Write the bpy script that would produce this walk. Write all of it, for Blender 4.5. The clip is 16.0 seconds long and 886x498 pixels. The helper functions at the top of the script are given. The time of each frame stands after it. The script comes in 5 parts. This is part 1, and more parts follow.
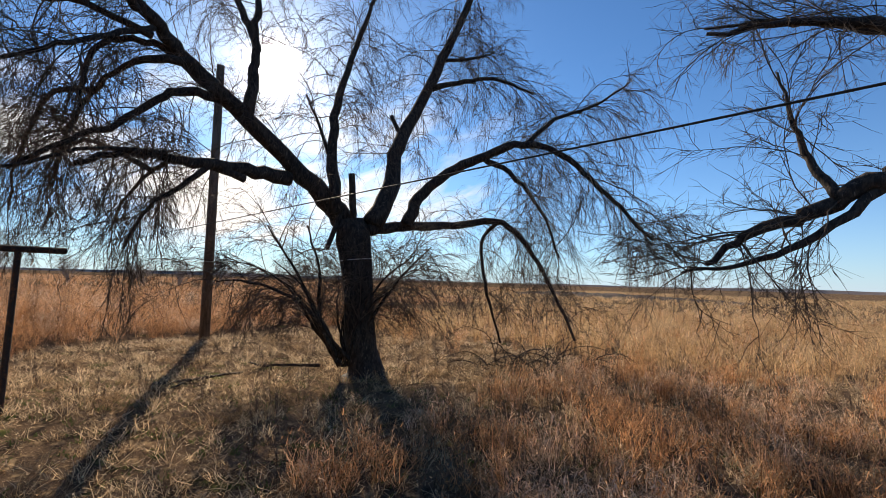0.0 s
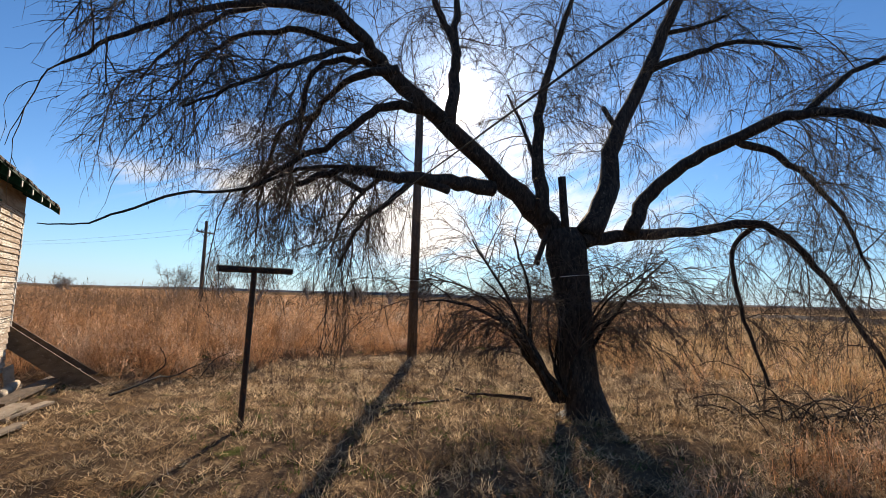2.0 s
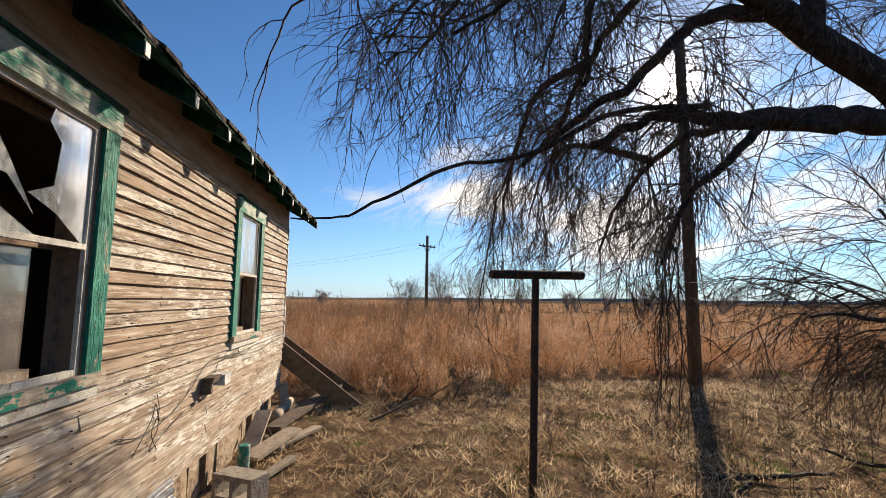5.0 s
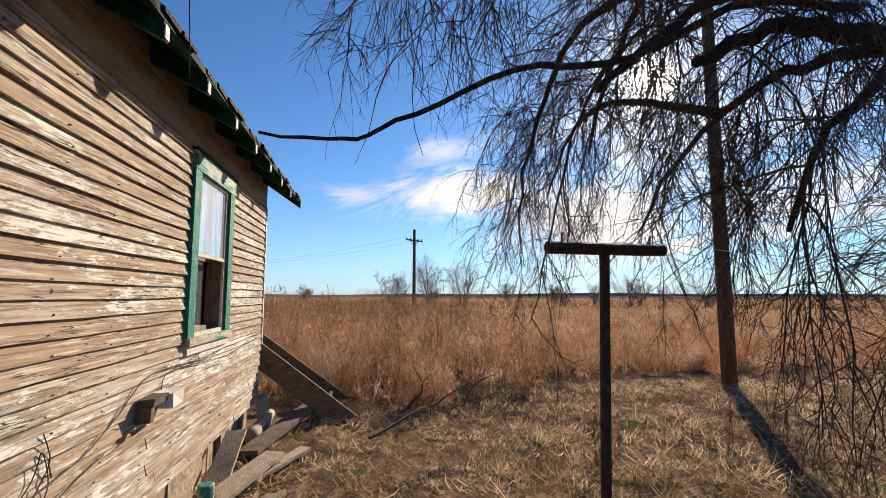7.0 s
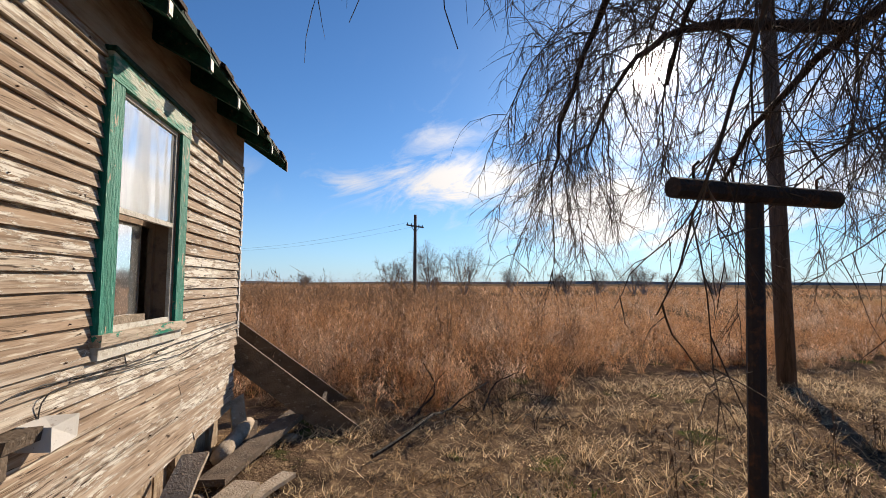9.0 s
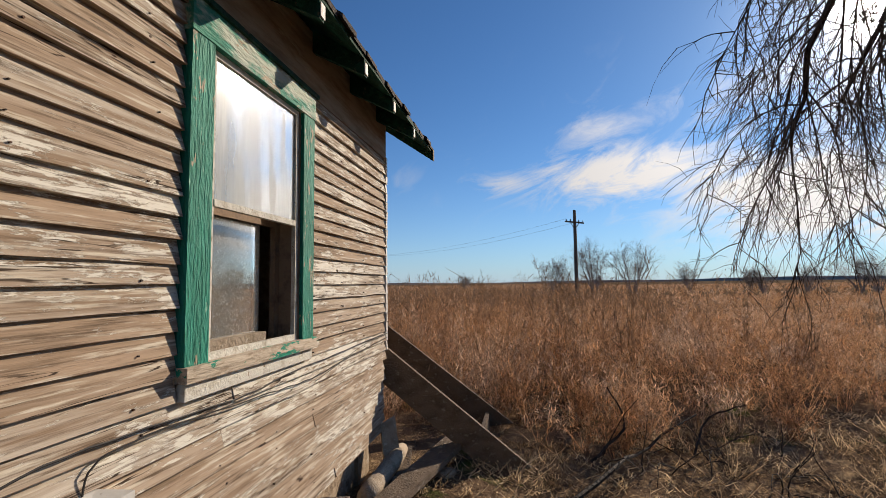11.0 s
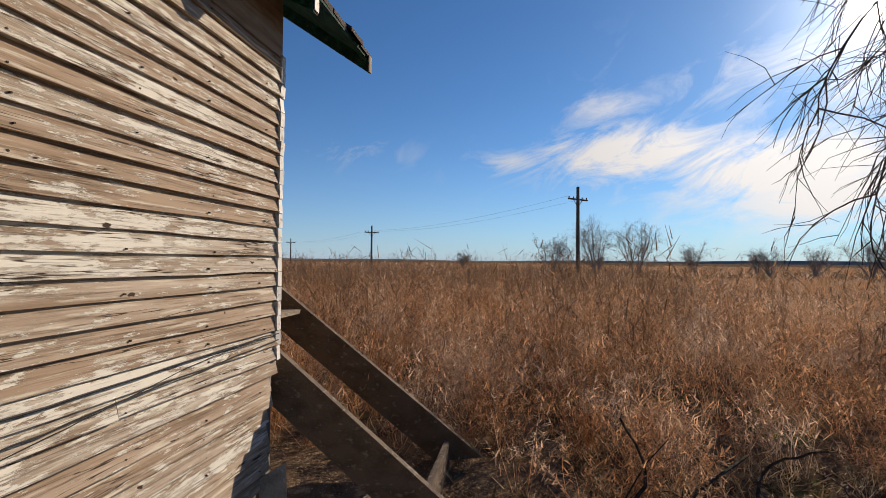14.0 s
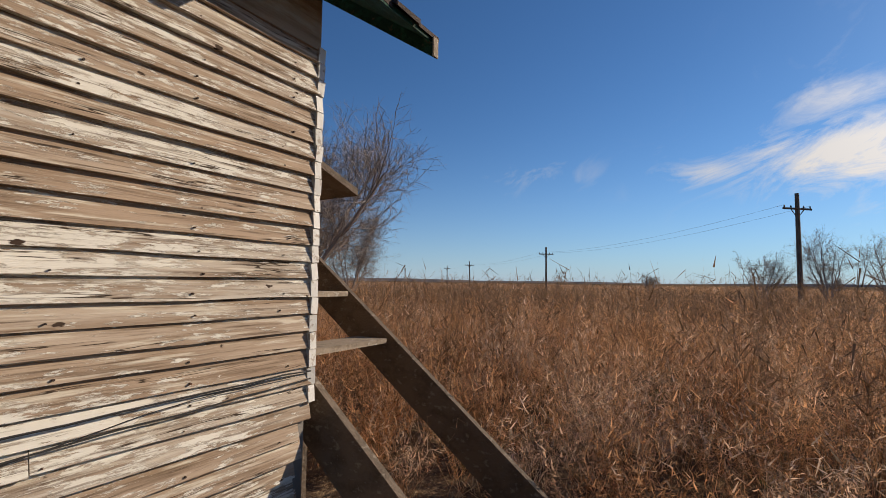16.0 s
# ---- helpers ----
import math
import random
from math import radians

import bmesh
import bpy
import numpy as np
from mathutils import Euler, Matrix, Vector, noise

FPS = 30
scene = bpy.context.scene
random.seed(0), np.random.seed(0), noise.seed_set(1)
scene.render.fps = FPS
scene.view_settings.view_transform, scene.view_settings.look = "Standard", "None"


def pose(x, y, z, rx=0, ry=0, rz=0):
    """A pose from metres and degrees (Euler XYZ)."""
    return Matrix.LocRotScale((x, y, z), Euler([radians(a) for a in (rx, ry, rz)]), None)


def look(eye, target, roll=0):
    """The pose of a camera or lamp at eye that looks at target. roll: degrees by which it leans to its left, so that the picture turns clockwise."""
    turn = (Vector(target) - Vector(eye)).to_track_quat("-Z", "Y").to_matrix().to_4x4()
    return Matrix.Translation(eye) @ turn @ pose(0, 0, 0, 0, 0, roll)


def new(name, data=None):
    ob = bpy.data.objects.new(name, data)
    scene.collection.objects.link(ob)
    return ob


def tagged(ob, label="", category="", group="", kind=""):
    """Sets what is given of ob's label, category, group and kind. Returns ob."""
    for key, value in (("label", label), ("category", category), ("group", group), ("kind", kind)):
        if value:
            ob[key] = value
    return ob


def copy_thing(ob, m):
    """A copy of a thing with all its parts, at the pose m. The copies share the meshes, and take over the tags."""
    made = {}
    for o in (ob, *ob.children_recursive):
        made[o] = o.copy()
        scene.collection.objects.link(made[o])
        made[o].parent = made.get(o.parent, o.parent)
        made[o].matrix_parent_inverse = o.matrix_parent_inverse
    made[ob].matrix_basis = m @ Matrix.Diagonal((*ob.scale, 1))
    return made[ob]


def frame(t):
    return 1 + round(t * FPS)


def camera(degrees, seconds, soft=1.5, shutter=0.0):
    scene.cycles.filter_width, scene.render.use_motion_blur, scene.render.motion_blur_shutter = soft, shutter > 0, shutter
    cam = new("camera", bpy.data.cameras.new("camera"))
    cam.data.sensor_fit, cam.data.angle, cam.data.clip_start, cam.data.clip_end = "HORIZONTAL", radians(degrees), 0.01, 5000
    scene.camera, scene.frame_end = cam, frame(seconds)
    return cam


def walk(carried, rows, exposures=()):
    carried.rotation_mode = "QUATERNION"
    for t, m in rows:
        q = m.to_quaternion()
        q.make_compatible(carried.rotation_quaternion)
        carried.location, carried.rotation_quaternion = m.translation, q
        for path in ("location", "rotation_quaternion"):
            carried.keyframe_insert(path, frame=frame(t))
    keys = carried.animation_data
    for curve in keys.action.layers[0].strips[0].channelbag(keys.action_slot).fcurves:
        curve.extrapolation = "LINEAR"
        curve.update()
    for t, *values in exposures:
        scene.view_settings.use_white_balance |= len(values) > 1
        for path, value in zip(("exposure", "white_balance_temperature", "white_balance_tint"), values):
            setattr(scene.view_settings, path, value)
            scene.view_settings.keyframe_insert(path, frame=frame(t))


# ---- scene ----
cam = camera(86.9, 16.0, soft=0.8)
PATH = [
    (0, (-0.161, -0.101, 1.625), (-1.317, 1.525, 1.764), 1.7),
    (0.5, (-0.339, 0.108, 1.614), (-1.626, 1.631, 1.758), 2.0),
    (1, (-0.516, 0.281, 1.616), (-1.938, 1.676, 1.787), 1.9),
    (1.5, (-0.864, 0.348, 1.6), (-2.408, 1.605, 1.793), 2.2),
    (2, (-1.184, 0.397, 1.608), (-2.878, 1.441, 1.81), 1.8),
    (2.5, (-1.597, 0.509, 1.629), (-3.428, 1.287, 1.834), 2.3),
    (3, (-1.815, 0.482, 1.627), (-3.741, 0.977, 1.838), 2.2),
    (3.5, (-2.121, 0.351, 1.632), (-4.092, 0.623, 1.84), 2.3),
    (4, (-2.407, 0.3, 1.627), (-4.38, 0.548, 1.848), 1.7),
    (4.5, (-2.818, 0.238, 1.625), (-4.793, 0.471, 1.841), 1.3),
    (4.7, (-2.978, 0.192, 1.637), (-4.953, 0.426, 1.851), 1.0),
    (7, (-4.345, -0.042, 1.562), (-6.311, 0.27, 1.759), 0.1),
    (8, (-4.88, -0.156, 1.516), (-6.84, 0.204, 1.685), 0.2),
    (8.2, (-5.027, -0.132, 1.503), (-6.989, 0.224, 1.662), 0.3),
    (10.3, (-6.113, -0.039, 1.51), (-8.107, -0.048, 1.661), -0.7),
    (10.5, (-6.234, -0.07, 1.531), (-8.225, -0.187, 1.681), -0.7),
    (11, (-6.412, -0.11, 1.536), (-8.376, -0.456, 1.684), -0.7),
    (11.5, (-6.678, -0.221, 1.51), (-8.604, -0.745, 1.64), -0.8),
    (12, (-6.926, -0.267, 1.5), (-8.833, -0.858, 1.609), -1.2),
    (12.5, (-7.244, -0.153, 1.501), (-9.159, -0.721, 1.594), -1.2),
    (13, (-7.422, -0.03, 1.505), (-9.372, -0.467, 1.574), -0.3),
    (13.5, (-7.665, 0.02, 1.475), (-9.635, -0.324, 1.53), 0.4),
    (14, (-7.947, 0.034, 1.522), (-9.915, -0.32, 1.573), 0.5),
    (14.5, (-8.065, -0.033, 1.53), (-10.015, -0.477, 1.567), 1.1),
    (15, (-8.276, 0.112, 1.486), (-10.169, -0.533, 1.494), 1.6),
    (15.5, (-8.53, 0.32, 1.51), (-10.342, -0.527, 1.544), 2.0),
    (16, (-8.764, 0.355, 1.535), (-10.459, -0.697, 1.673), 0.7),
]
EXPOSURES = tuple((t, stops, 7150 if t < 6 else 6850, 13) for t, stops in ((0, 0.58), (4.5, 0.54), (8, 0.46), (10.5, 0.15), (12, -0.02), (14.5, 0.05), (16, 0.02)))
walk(cam, [(t, look(eye, target, roll)) for t, eye, target, roll in PATH], EXPOSURES)


# ---- world, sun ----
SUN = Vector((-0.764, 0.509, 0.397)).normalized()
world = bpy.data.worlds.new("sky")
scene.world = world
world.use_nodes = True
wn, wl = world.node_tree.nodes, world.node_tree.links
wn.clear()


def wnode(kind, **inputs):
    n = wn.new(kind)
    for k, v in inputs.items():
        n.inputs[k.replace("_", " ")].default_value = v
    return n


def wmath(op, a, b=None, clamp=False):
    n = wn.new("ShaderNodeMath")
    n.operation, n.use_clamp = op, clamp
    for i, v in enumerate((a, b)):
        if v is None:
            continue
        if isinstance(v, (int, float)):
            n.inputs[i].default_value = v
        else:
            wl.new(v, n.inputs[i])
    return n.outputs[0]


sky = wn.new("ShaderNodeTexSky")
sky.sky_type, sky.sun_disc = "NISHITA", False
sky.sun_elevation = math.asin(SUN.z)
sky.sun_rotation = math.atan2(SUN.x, SUN.y)
sky.altitude, sky.air_density, sky.dust_density, sky.ozone_density = 1200, 1.0, 0.35, 2.2
coord = wn.new("ShaderNodeTexCoord")
sep = wn.new("ShaderNodeSeparateXYZ")
wl.new(coord.outputs["Generated"], sep.inputs[0])
# thin cirrus: slanting streaks of noise, gathered in the band round the sun's azimuth
azimuth = wmath("ARCTAN2", sep.outputs["Y"], wmath("MULTIPLY", sep.outputs["X"], -1.0))
comb = wn.new("ShaderNodeCombineXYZ")
wl.new(wmath("MULTIPLY", wmath("ADD", azimuth, wmath("MULTIPLY", sep.outputs["Z"], 0.35)), 3.2), comb.inputs[0])
wl.new(wmath("MULTIPLY", wmath("SUBTRACT", sep.outputs["Z"], wmath("MULTIPLY", azimuth, 0.35)), 7.5), comb.inputs[1])
warp = wnode("ShaderNodeTexNoise", Scale=1.7, Detail=12.0, Roughness=0.66, Distortion=0.9)
wl.new(comb.outputs[0], warp.inputs["Vector"])
CLOUDS = ((-0.95, 0.20, 0.205, 0.07, 0.75), (-0.97, -0.03, 0.205, 0.03, 0.5), (-0.90, 0.42, 0.17, 0.07, 0.85), (-0.85, 0.50, 0.11, 0.07, 0.7), (-0.79, 0.56, 0.30, 0.12, 0.45),
          (-0.915, -0.325, 0.22, 0.035, 0.3), (-0.94, 0.15, 0.30, 0.03, 0.4), (-0.72, 0.68, 0.16, 0.11, 0.55))
mask = None
for x, y, z, width, amount in CLOUDS:
    v = Vector((x, y, z)).normalized()
    az = math.atan2(v.y, -v.x)
    du = wmath("DIVIDE", wmath("SUBTRACT", azimuth, az), width * 3.2)
    dv = wmath("DIVIDE", wmath("SUBTRACT", sep.outputs["Z"], v.z), width)
    r2 = wmath("ADD", wmath("MULTIPLY", du, du), wmath("MULTIPLY", dv, dv))
    g = wmath("MULTIPLY", wmath("POWER", 2.718, wmath("MULTIPLY", r2, -1.0)), amount)
    mask = g if mask is None else wmath("MAXIMUM", mask, g)
cover = wmath("MULTIPLY", wmath("ADD", wmath("SUBTRACT", warp.outputs["Fac"], 0.56), wmath("MULTIPLY", mask, 0.36)), 5.0, True)
cover = wmath("MULTIPLY", cover, wmath("MULTIPLY", mask, 1.6, True), True)
dot = wn.new("ShaderNodeVectorMath")
dot.operation = "DOT_PRODUCT"
wl.new(coord.outputs["Generated"], dot.inputs[0])
dot.inputs[1].default_value = SUN
cosine = wmath("MAXIMUM", dot.outputs["Value"], 0.0)
aureole = wmath("ADD", wmath("MULTIPLY", wmath("POWER", cosine, 2600), 60.0), wmath("ADD", wmath("MULTIPLY", wmath("POWER", cosine, 160), 1.6), wmath("MULTIPLY", wmath("POWER", cosine, 22), 0.17)))
cloudlight = wmath("ADD", 7.6, wmath("MULTIPLY", wmath("POWER", cosine, 12), 5.0))
mix = wn.new("ShaderNodeMix")
mix.data_type = "RGBA"
wl.new(cover, mix.inputs["Factor"])
tint = wn.new("ShaderNodeMix")
tint.data_type, tint.blend_type = "RGBA", "MULTIPLY"
tint.inputs["Factor"].default_value = 1.0
tint.inputs["B"].default_value = (0.50, 0.90, 1.26, 1)
wl.new(sky.outputs[0], tint.inputs["A"])
haze = wn.new("ShaderNodeMix")
haze.data_type = "RGBA"
wl.new(wmath("MULTIPLY", wmath("POWER", 2.718, wmath("MULTIPLY", wmath("MAXIMUM", sep.outputs["Z"], 0.0), -11.0)), 0.75), haze.inputs["Factor"])
wl.new(tint.outputs["Result"], haze.inputs["A"])
haze.inputs["B"].default_value = (5.2, 6.4, 8.1, 1)
wl.new(haze.outputs["Result"], mix.inputs["A"])
white = wn.new("ShaderNodeCombineColor")
for i in range(3):
    wl.new(cloudlight, white.inputs[i])
wl.new(white.outputs[0], mix.inputs["B"])
glow = wn.new("ShaderNodeCombineColor")
for i, k in enumerate((1.0, 0.97, 0.92)):
    wl.new(wmath("MULTIPLY", aureole, 5.0 * k), glow.inputs[i])
total = wn.new("ShaderNodeMix")
total.data_type, total.blend_type = "RGBA", "ADD"
total.inputs["Factor"].default_value = 1.0
wl.new(mix.outputs["Result"], total.inputs["A"])
wl.new(glow.outputs[0], total.inputs["B"])
background = wnode("ShaderNodeBackground", Strength=0.082)
wl.new(total.outputs["Result"], background.inputs["Color"])
wl.new(background.outputs[0], wn.new("ShaderNodeOutputWorld").inputs[0])

sun = new("sun", bpy.data.lights.new("sun", "SUN"))
sun.data.energy, sun.data.angle, sun.data.color = 5.0, radians(0.53), (1.0, 0.88, 0.71)
sun.matrix_world = look(SUN * 100, (0, 0, 0))


# ---- materials ----
def material(name, layers, scale=(1, 1, 1), rough=0.85, bump=0.3, bump_scale=60, translucent=0.0, island=0.0, per_object=0.0, metallic=0.0, bump_stretch=(1, 1, 1), spec=0.25):
    """layers: first a base colour, then (colour, noise scale, threshold, softness, detail) laid over it where the noise is high."""
    m = bpy.data.materials.new(name)
    m.use_nodes = True
    nt = m.node_tree
    b = nt.nodes["Principled BSDF"]
    tc = nt.nodes.new("ShaderNodeTexCoord")
    geo = nt.nodes.new("ShaderNodeNewGeometry")
    mp = nt.nodes.new("ShaderNodeMapping")
    mp.inputs["Scale"].default_value = scale
    nt.links.new(geo.outputs["Position"], mp.inputs["Vector"])
    value = nt.nodes.new("ShaderNodeRGB")
    value.outputs[0].default_value = (*layers[0], 1)
    colour = value.outputs[0]
    for col, sc, lo, soft, detail in layers[1:]:
        n = nt.nodes.new("ShaderNodeTexNoise")
        n.inputs["Scale"].default_value, n.inputs["Detail"].default_value, n.inputs["Roughness"].default_value = sc, detail, 0.65
        nt.links.new(mp.outputs[0], n.inputs["Vector"])
        r = nt.nodes.new("ShaderNodeMapRange")
        r.inputs["From Min"].default_value, r.inputs["From Max"].default_value = lo, lo + soft
        nt.links.new(n.outputs["Fac"], r.inputs["Value"])
        x = nt.nodes.new("ShaderNodeMix")
        x.data_type = "RGBA"
        nt.links.new(r.outputs[0], x.inputs["Factor"])
        nt.links.new(colour, x.inputs["A"])
        x.inputs["B"].default_value = (*col, 1)
        colour = x.outputs["Result"]
    for amount, source in ((island, geo.outputs["Random Per Island"]), (per_object, None)):
        if amount:
            if source is None:
                source = nt.nodes.new("ShaderNodeObjectInfo").outputs["Random"]
            hs = nt.nodes.new("ShaderNodeHueSaturation")
            r = nt.nodes.new("ShaderNodeMapRange")
            r.inputs["To Min"].default_value, r.inputs["To Max"].default_value = 1 - amount, 1 + amount
            nt.links.new(source, r.inputs["Value"])
            nt.links.new(r.outputs[0], hs.inputs["Value"])
            nt.links.new(colour, hs.inputs["Color"])
            colour = hs.outputs[0]
    nt.links.new(colour, b.inputs["Base Color"])
    b.inputs["Roughness"].default_value, b.inputs["Metallic"].default_value = rough, metallic
    b.inputs["Specular IOR Level"].default_value = 0.05 if translucent else spec
    if bump:
        n = nt.nodes.new("ShaderNodeTexNoise")
        n.inputs["Scale"].default_value, n.inputs["Detail"].default_value = bump_scale, 6
        mp2 = nt.nodes.new("ShaderNodeMapping")
        mp2.inputs["Scale"].default_value = bump_stretch
        nt.links.new(geo.outputs["Position"], mp2.inputs["Vector"])
        nt.links.new(mp2.outputs[0], n.inputs["Vector"])
        bp = nt.nodes.new("ShaderNodeBump")
        bp.inputs["Strength"].default_value, bp.inputs["Distance"].default_value = bump, 0.02
        nt.links.new(n.outputs["Fac"], bp.inputs["Height"])
        nt.links.new(bp.outputs[0], b.inputs["Normal"])
    if translucent:
        t = nt.nodes.new("ShaderNodeBsdfTranslucent")
        nt.links.new(colour, t.inputs["Color"])
        ms = nt.nodes.new("ShaderNodeMixShader")
        ms.inputs[0].default_value = translucent
        nt.links.new(b.outputs[0], ms.inputs[1])
        nt.links.new(t.outputs[0], ms.inputs[2])
        nt.links.new(ms.outputs[0], nt.nodes["Material Output"].inputs[0])
    return m


def siding_material():
    """Bare weathered clapboard with long grain, per-board tone and chalky paint left in ragged patches."""
    m = bpy.data.materials.new("weathered siding")
    m.use_nodes = True
    nt = m.node_tree
    bsdf = nt.nodes["Principled BSDF"]
    geo = nt.nodes.new("ShaderNodeNewGeometry")
    seed = nt.nodes.new("ShaderNodeObjectInfo").outputs["Random"]
    shift = nt.nodes.new("ShaderNodeCombineXYZ")

    def calc(op, x, y, clamp=False):
        n = nt.nodes.new("ShaderNodeMath")
        n.operation, n.use_clamp = op, clamp
        for i, v in enumerate((x, y)):
            if isinstance(v, (int, float)):
                n.inputs[i].default_value = v
            else:
                nt.links.new(v, n.inputs[i])
        return n.outputs[0]

    nt.links.new(calc("MULTIPLY", seed, 37.0), shift.inputs[0])
    moved = nt.nodes.new("ShaderNodeVectorMath")
    nt.links.new(geo.outputs["Position"], moved.inputs[0])
    nt.links.new(shift.outputs[0], moved.inputs[1])

    def grain(scale, stretch, detail, rough=0.6, own=True):
        mp = nt.nodes.new("ShaderNodeMapping")
        mp.inputs["Scale"].default_value = stretch
        nt.links.new(moved.outputs[0] if own else geo.outputs["Position"], mp.inputs["Vector"])
        n = nt.nodes.new("ShaderNodeTexNoise")
        n.inputs["Scale"].default_value, n.inputs["Detail"].default_value, n.inputs["Roughness"].default_value = scale, detail, rough
        nt.links.new(mp.outputs[0], n.inputs["Vector"])
        return n.outputs["Fac"]

    def blend(factor, under, over):
        x = nt.nodes.new("ShaderNodeMix")
        x.data_type = "RGBA"
        nt.links.new(factor, x.inputs["Factor"])
        for k, v in (("A", under), ("B", over)):
            if isinstance(v, tuple):
                x.inputs[k].default_value = (*v, 1)
            else:
                nt.links.new(v, x.inputs[k])
        return x.outputs["Result"]

    def ramp(v, lo, hi):
        r = nt.nodes.new("ShaderNodeMapRange")
        r.inputs["From Min"].default_value, r.inputs["From Max"].default_value = lo, hi
        nt.links.new(v, r.inputs["Value"])
        return r.outputs[0]

    fine = grain(75, (0.035, 1, 1), 9, 0.7)
    streak = grain(30, (0.05, 1, 1), 6)
    patch = grain(42, (0.17, 1, 1), 12, 0.78)
    broad = grain(0.9, (1, 1, 2.2), 4, 0.6, own=False)
    wood = blend(ramp(seed, 0.0, 1.0), (0.40, 0.29, 0.205), (0.53, 0.465, 0.39))
    wood = blend(ramp(streak, 0.42, 0.62), wood, (0.29, 0.205, 0.14))
    wood = blend(ramp(fine, 0.50, 0.66), wood, (0.13, 0.088, 0.058))
    wood = blend(ramp(grain(55, (0.06, 1, 1), 8), 0.54, 0.66), wood, (0.60, 0.53, 0.43))
    level = calc("ADD", calc("ADD", patch, calc("MULTIPLY", calc("SUBTRACT", broad, 0.5), 0.55)), calc("MULTIPLY", calc("SUBTRACT", seed, 0.5), 0.10))
    paint = ramp(level, 0.545, 0.565)
    worn = calc("MULTIPLY", paint, calc("SUBTRACT", 1.0, calc("MULTIPLY", ramp(fine, 0.52, 0.60), 0.75)))
    colour = blend(worn, wood, (0.70, 0.66, 0.58))
    knots = ramp(grain(16, (0.5, 1, 1), 4, 0.5), 0.72, 0.74)
    colour = blend(knots, colour, (0.05, 0.03, 0.02))
    crack = calc("ABSOLUTE", calc("SUBTRACT", grain(11, (0.07, 1, 1.6), 4, 0.55), 0.5), 0.0)
    crack = calc("MULTIPLY", ramp(crack, 0.010, 0.004), ramp(grain(3, (0.5, 1, 3), 3), 0.48, 0.54))
    colour = blend(crack, colour, (0.05, 0.033, 0.022))
    nt.links.new(colour, bsdf.inputs["Base Color"])
    bsdf.inputs["Roughness"].default_value, bsdf.inputs["Specular IOR Level"].default_value = 0.85, 0.2
    height_in = calc("ADD", calc("MULTIPLY", fine, 0.6), calc("MULTIPLY", worn, 0.22))
    bp = nt.nodes.new("ShaderNodeBump")
    bp.inputs["Strength"].default_value, bp.inputs["Distance"].default_value = 0.75, 0.008
    nt.links.new(height_in, bp.inputs["Height"])
    nt.links.new(bp.outputs[0], bsdf.inputs["Normal"])
    return m


SIDING = siding_material()
SILLWOOD = material("bare sill with green flakes", [(0.50, 0.42, 0.33), ((0.34, 0.27, 0.20), 25, 0.5, 0.1, 7), ((0.015, 0.24, 0.16), 14, 0.56, 0.02, 9)], scale=(0.4, 1, 1), bump=0.6, bump_scale=70, bump_stretch=(0.2, 1, 1))
FRIEZE = material("bare frieze wood", [(0.38, 0.29, 0.21), ((0.24, 0.165, 0.11), 20, 0.45, 0.2, 6), ((0.42, 0.35, 0.27), 12, 0.56, 0.06, 8)], scale=(0.15, 1, 1), bump=0.4, bump_stretch=(0.08, 1, 1))
GREEN = material("flaking green paint", [(0.008, 0.18, 0.125), ((0.012, 0.25, 0.18), 9, 0.45, 0.2, 5), ((0.20, 0.42, 0.33), 40, 0.63, 0.04, 8), ((0.34, 0.30, 0.22), 24, 0.61, 0.025, 9)],
                 scale=(1, 1, 0.3), rough=0.6, bump=0.9, bump_scale=90, bump_stretch=(1, 1, 0.18))
GREENH = material("flaking pale green paint", [(0.03, 0.24, 0.17), ((0.45, 0.50, 0.42), 10, 0.44, 0.10, 8), ((0.40, 0.33, 0.24), 18, 0.60, 0.03, 9)], scale=(0.35, 1, 1), rough=0.7, bump=0.8, bump_scale=80, bump_stretch=(0.2, 1, 1))
# green paint darkened to near-black: the shade under the eave sits in the colour
SHADEGREEN = material("green rafter paint with eave shade in its colour", [(0.006, 0.040, 0.026), ((0.012, 0.075, 0.05), 12, 0.5, 0.1, 5), ((0.10, 0.08, 0.06), 25, 0.6, 0.05, 6)], bump=0.5)
SASH = material("chalky white sash paint", [(0.62, 0.60, 0.54), ((0.45, 0.41, 0.34), 14, 0.5, 0.12, 7), ((0.25, 0.18, 0.12), 30, 0.62, 0.04, 8)], bump=0.4, bump_scale=80)
INNER = material("old brown sash wood", [(0.22, 0.155, 0.11), ((0.12, 0.085, 0.065), 12, 0.5, 0.2, 5)], bump=0.3)
GREYWOOD = material("grey weathered plank", [(0.17, 0.125, 0.09), ((0.095, 0.07, 0.05), 15, 0.45, 0.2, 6), ((0.26, 0.21, 0.16), 30, 0.56, 0.08, 8)], scale=(0.5, 0.5, 0.9), bump=0.5, bump_scale=60, per_object=0.2)
PALEWOOD = material("bleached plank", [(0.40, 0.32, 0.24), ((0.27, 0.21, 0.15), 15, 0.48, 0.15, 6), ((0.54, 0.48, 0.39), 30, 0.58, 0.06, 8)], bump=0.5, per_object=0.25)
POLEWOOD = material("creosoted pole wood", [(0.16, 0.11, 0.08), ((0.08, 0.055, 0.04), 14, 0.45, 0.2, 6), ((0.17, 0.12, 0.09), 30, 0.58, 0.08, 6)], scale=(1, 1, 0.15), bump=0.6, bump_stretch=(1, 1, 0.1))
IRON = material("dark rusted iron", [(0.045, 0.032, 0.028), ((0.12, 0.055, 0.03), 16, 0.52, 0.12, 7)], rough=0.7, bump=0.3, metallic=0.2)
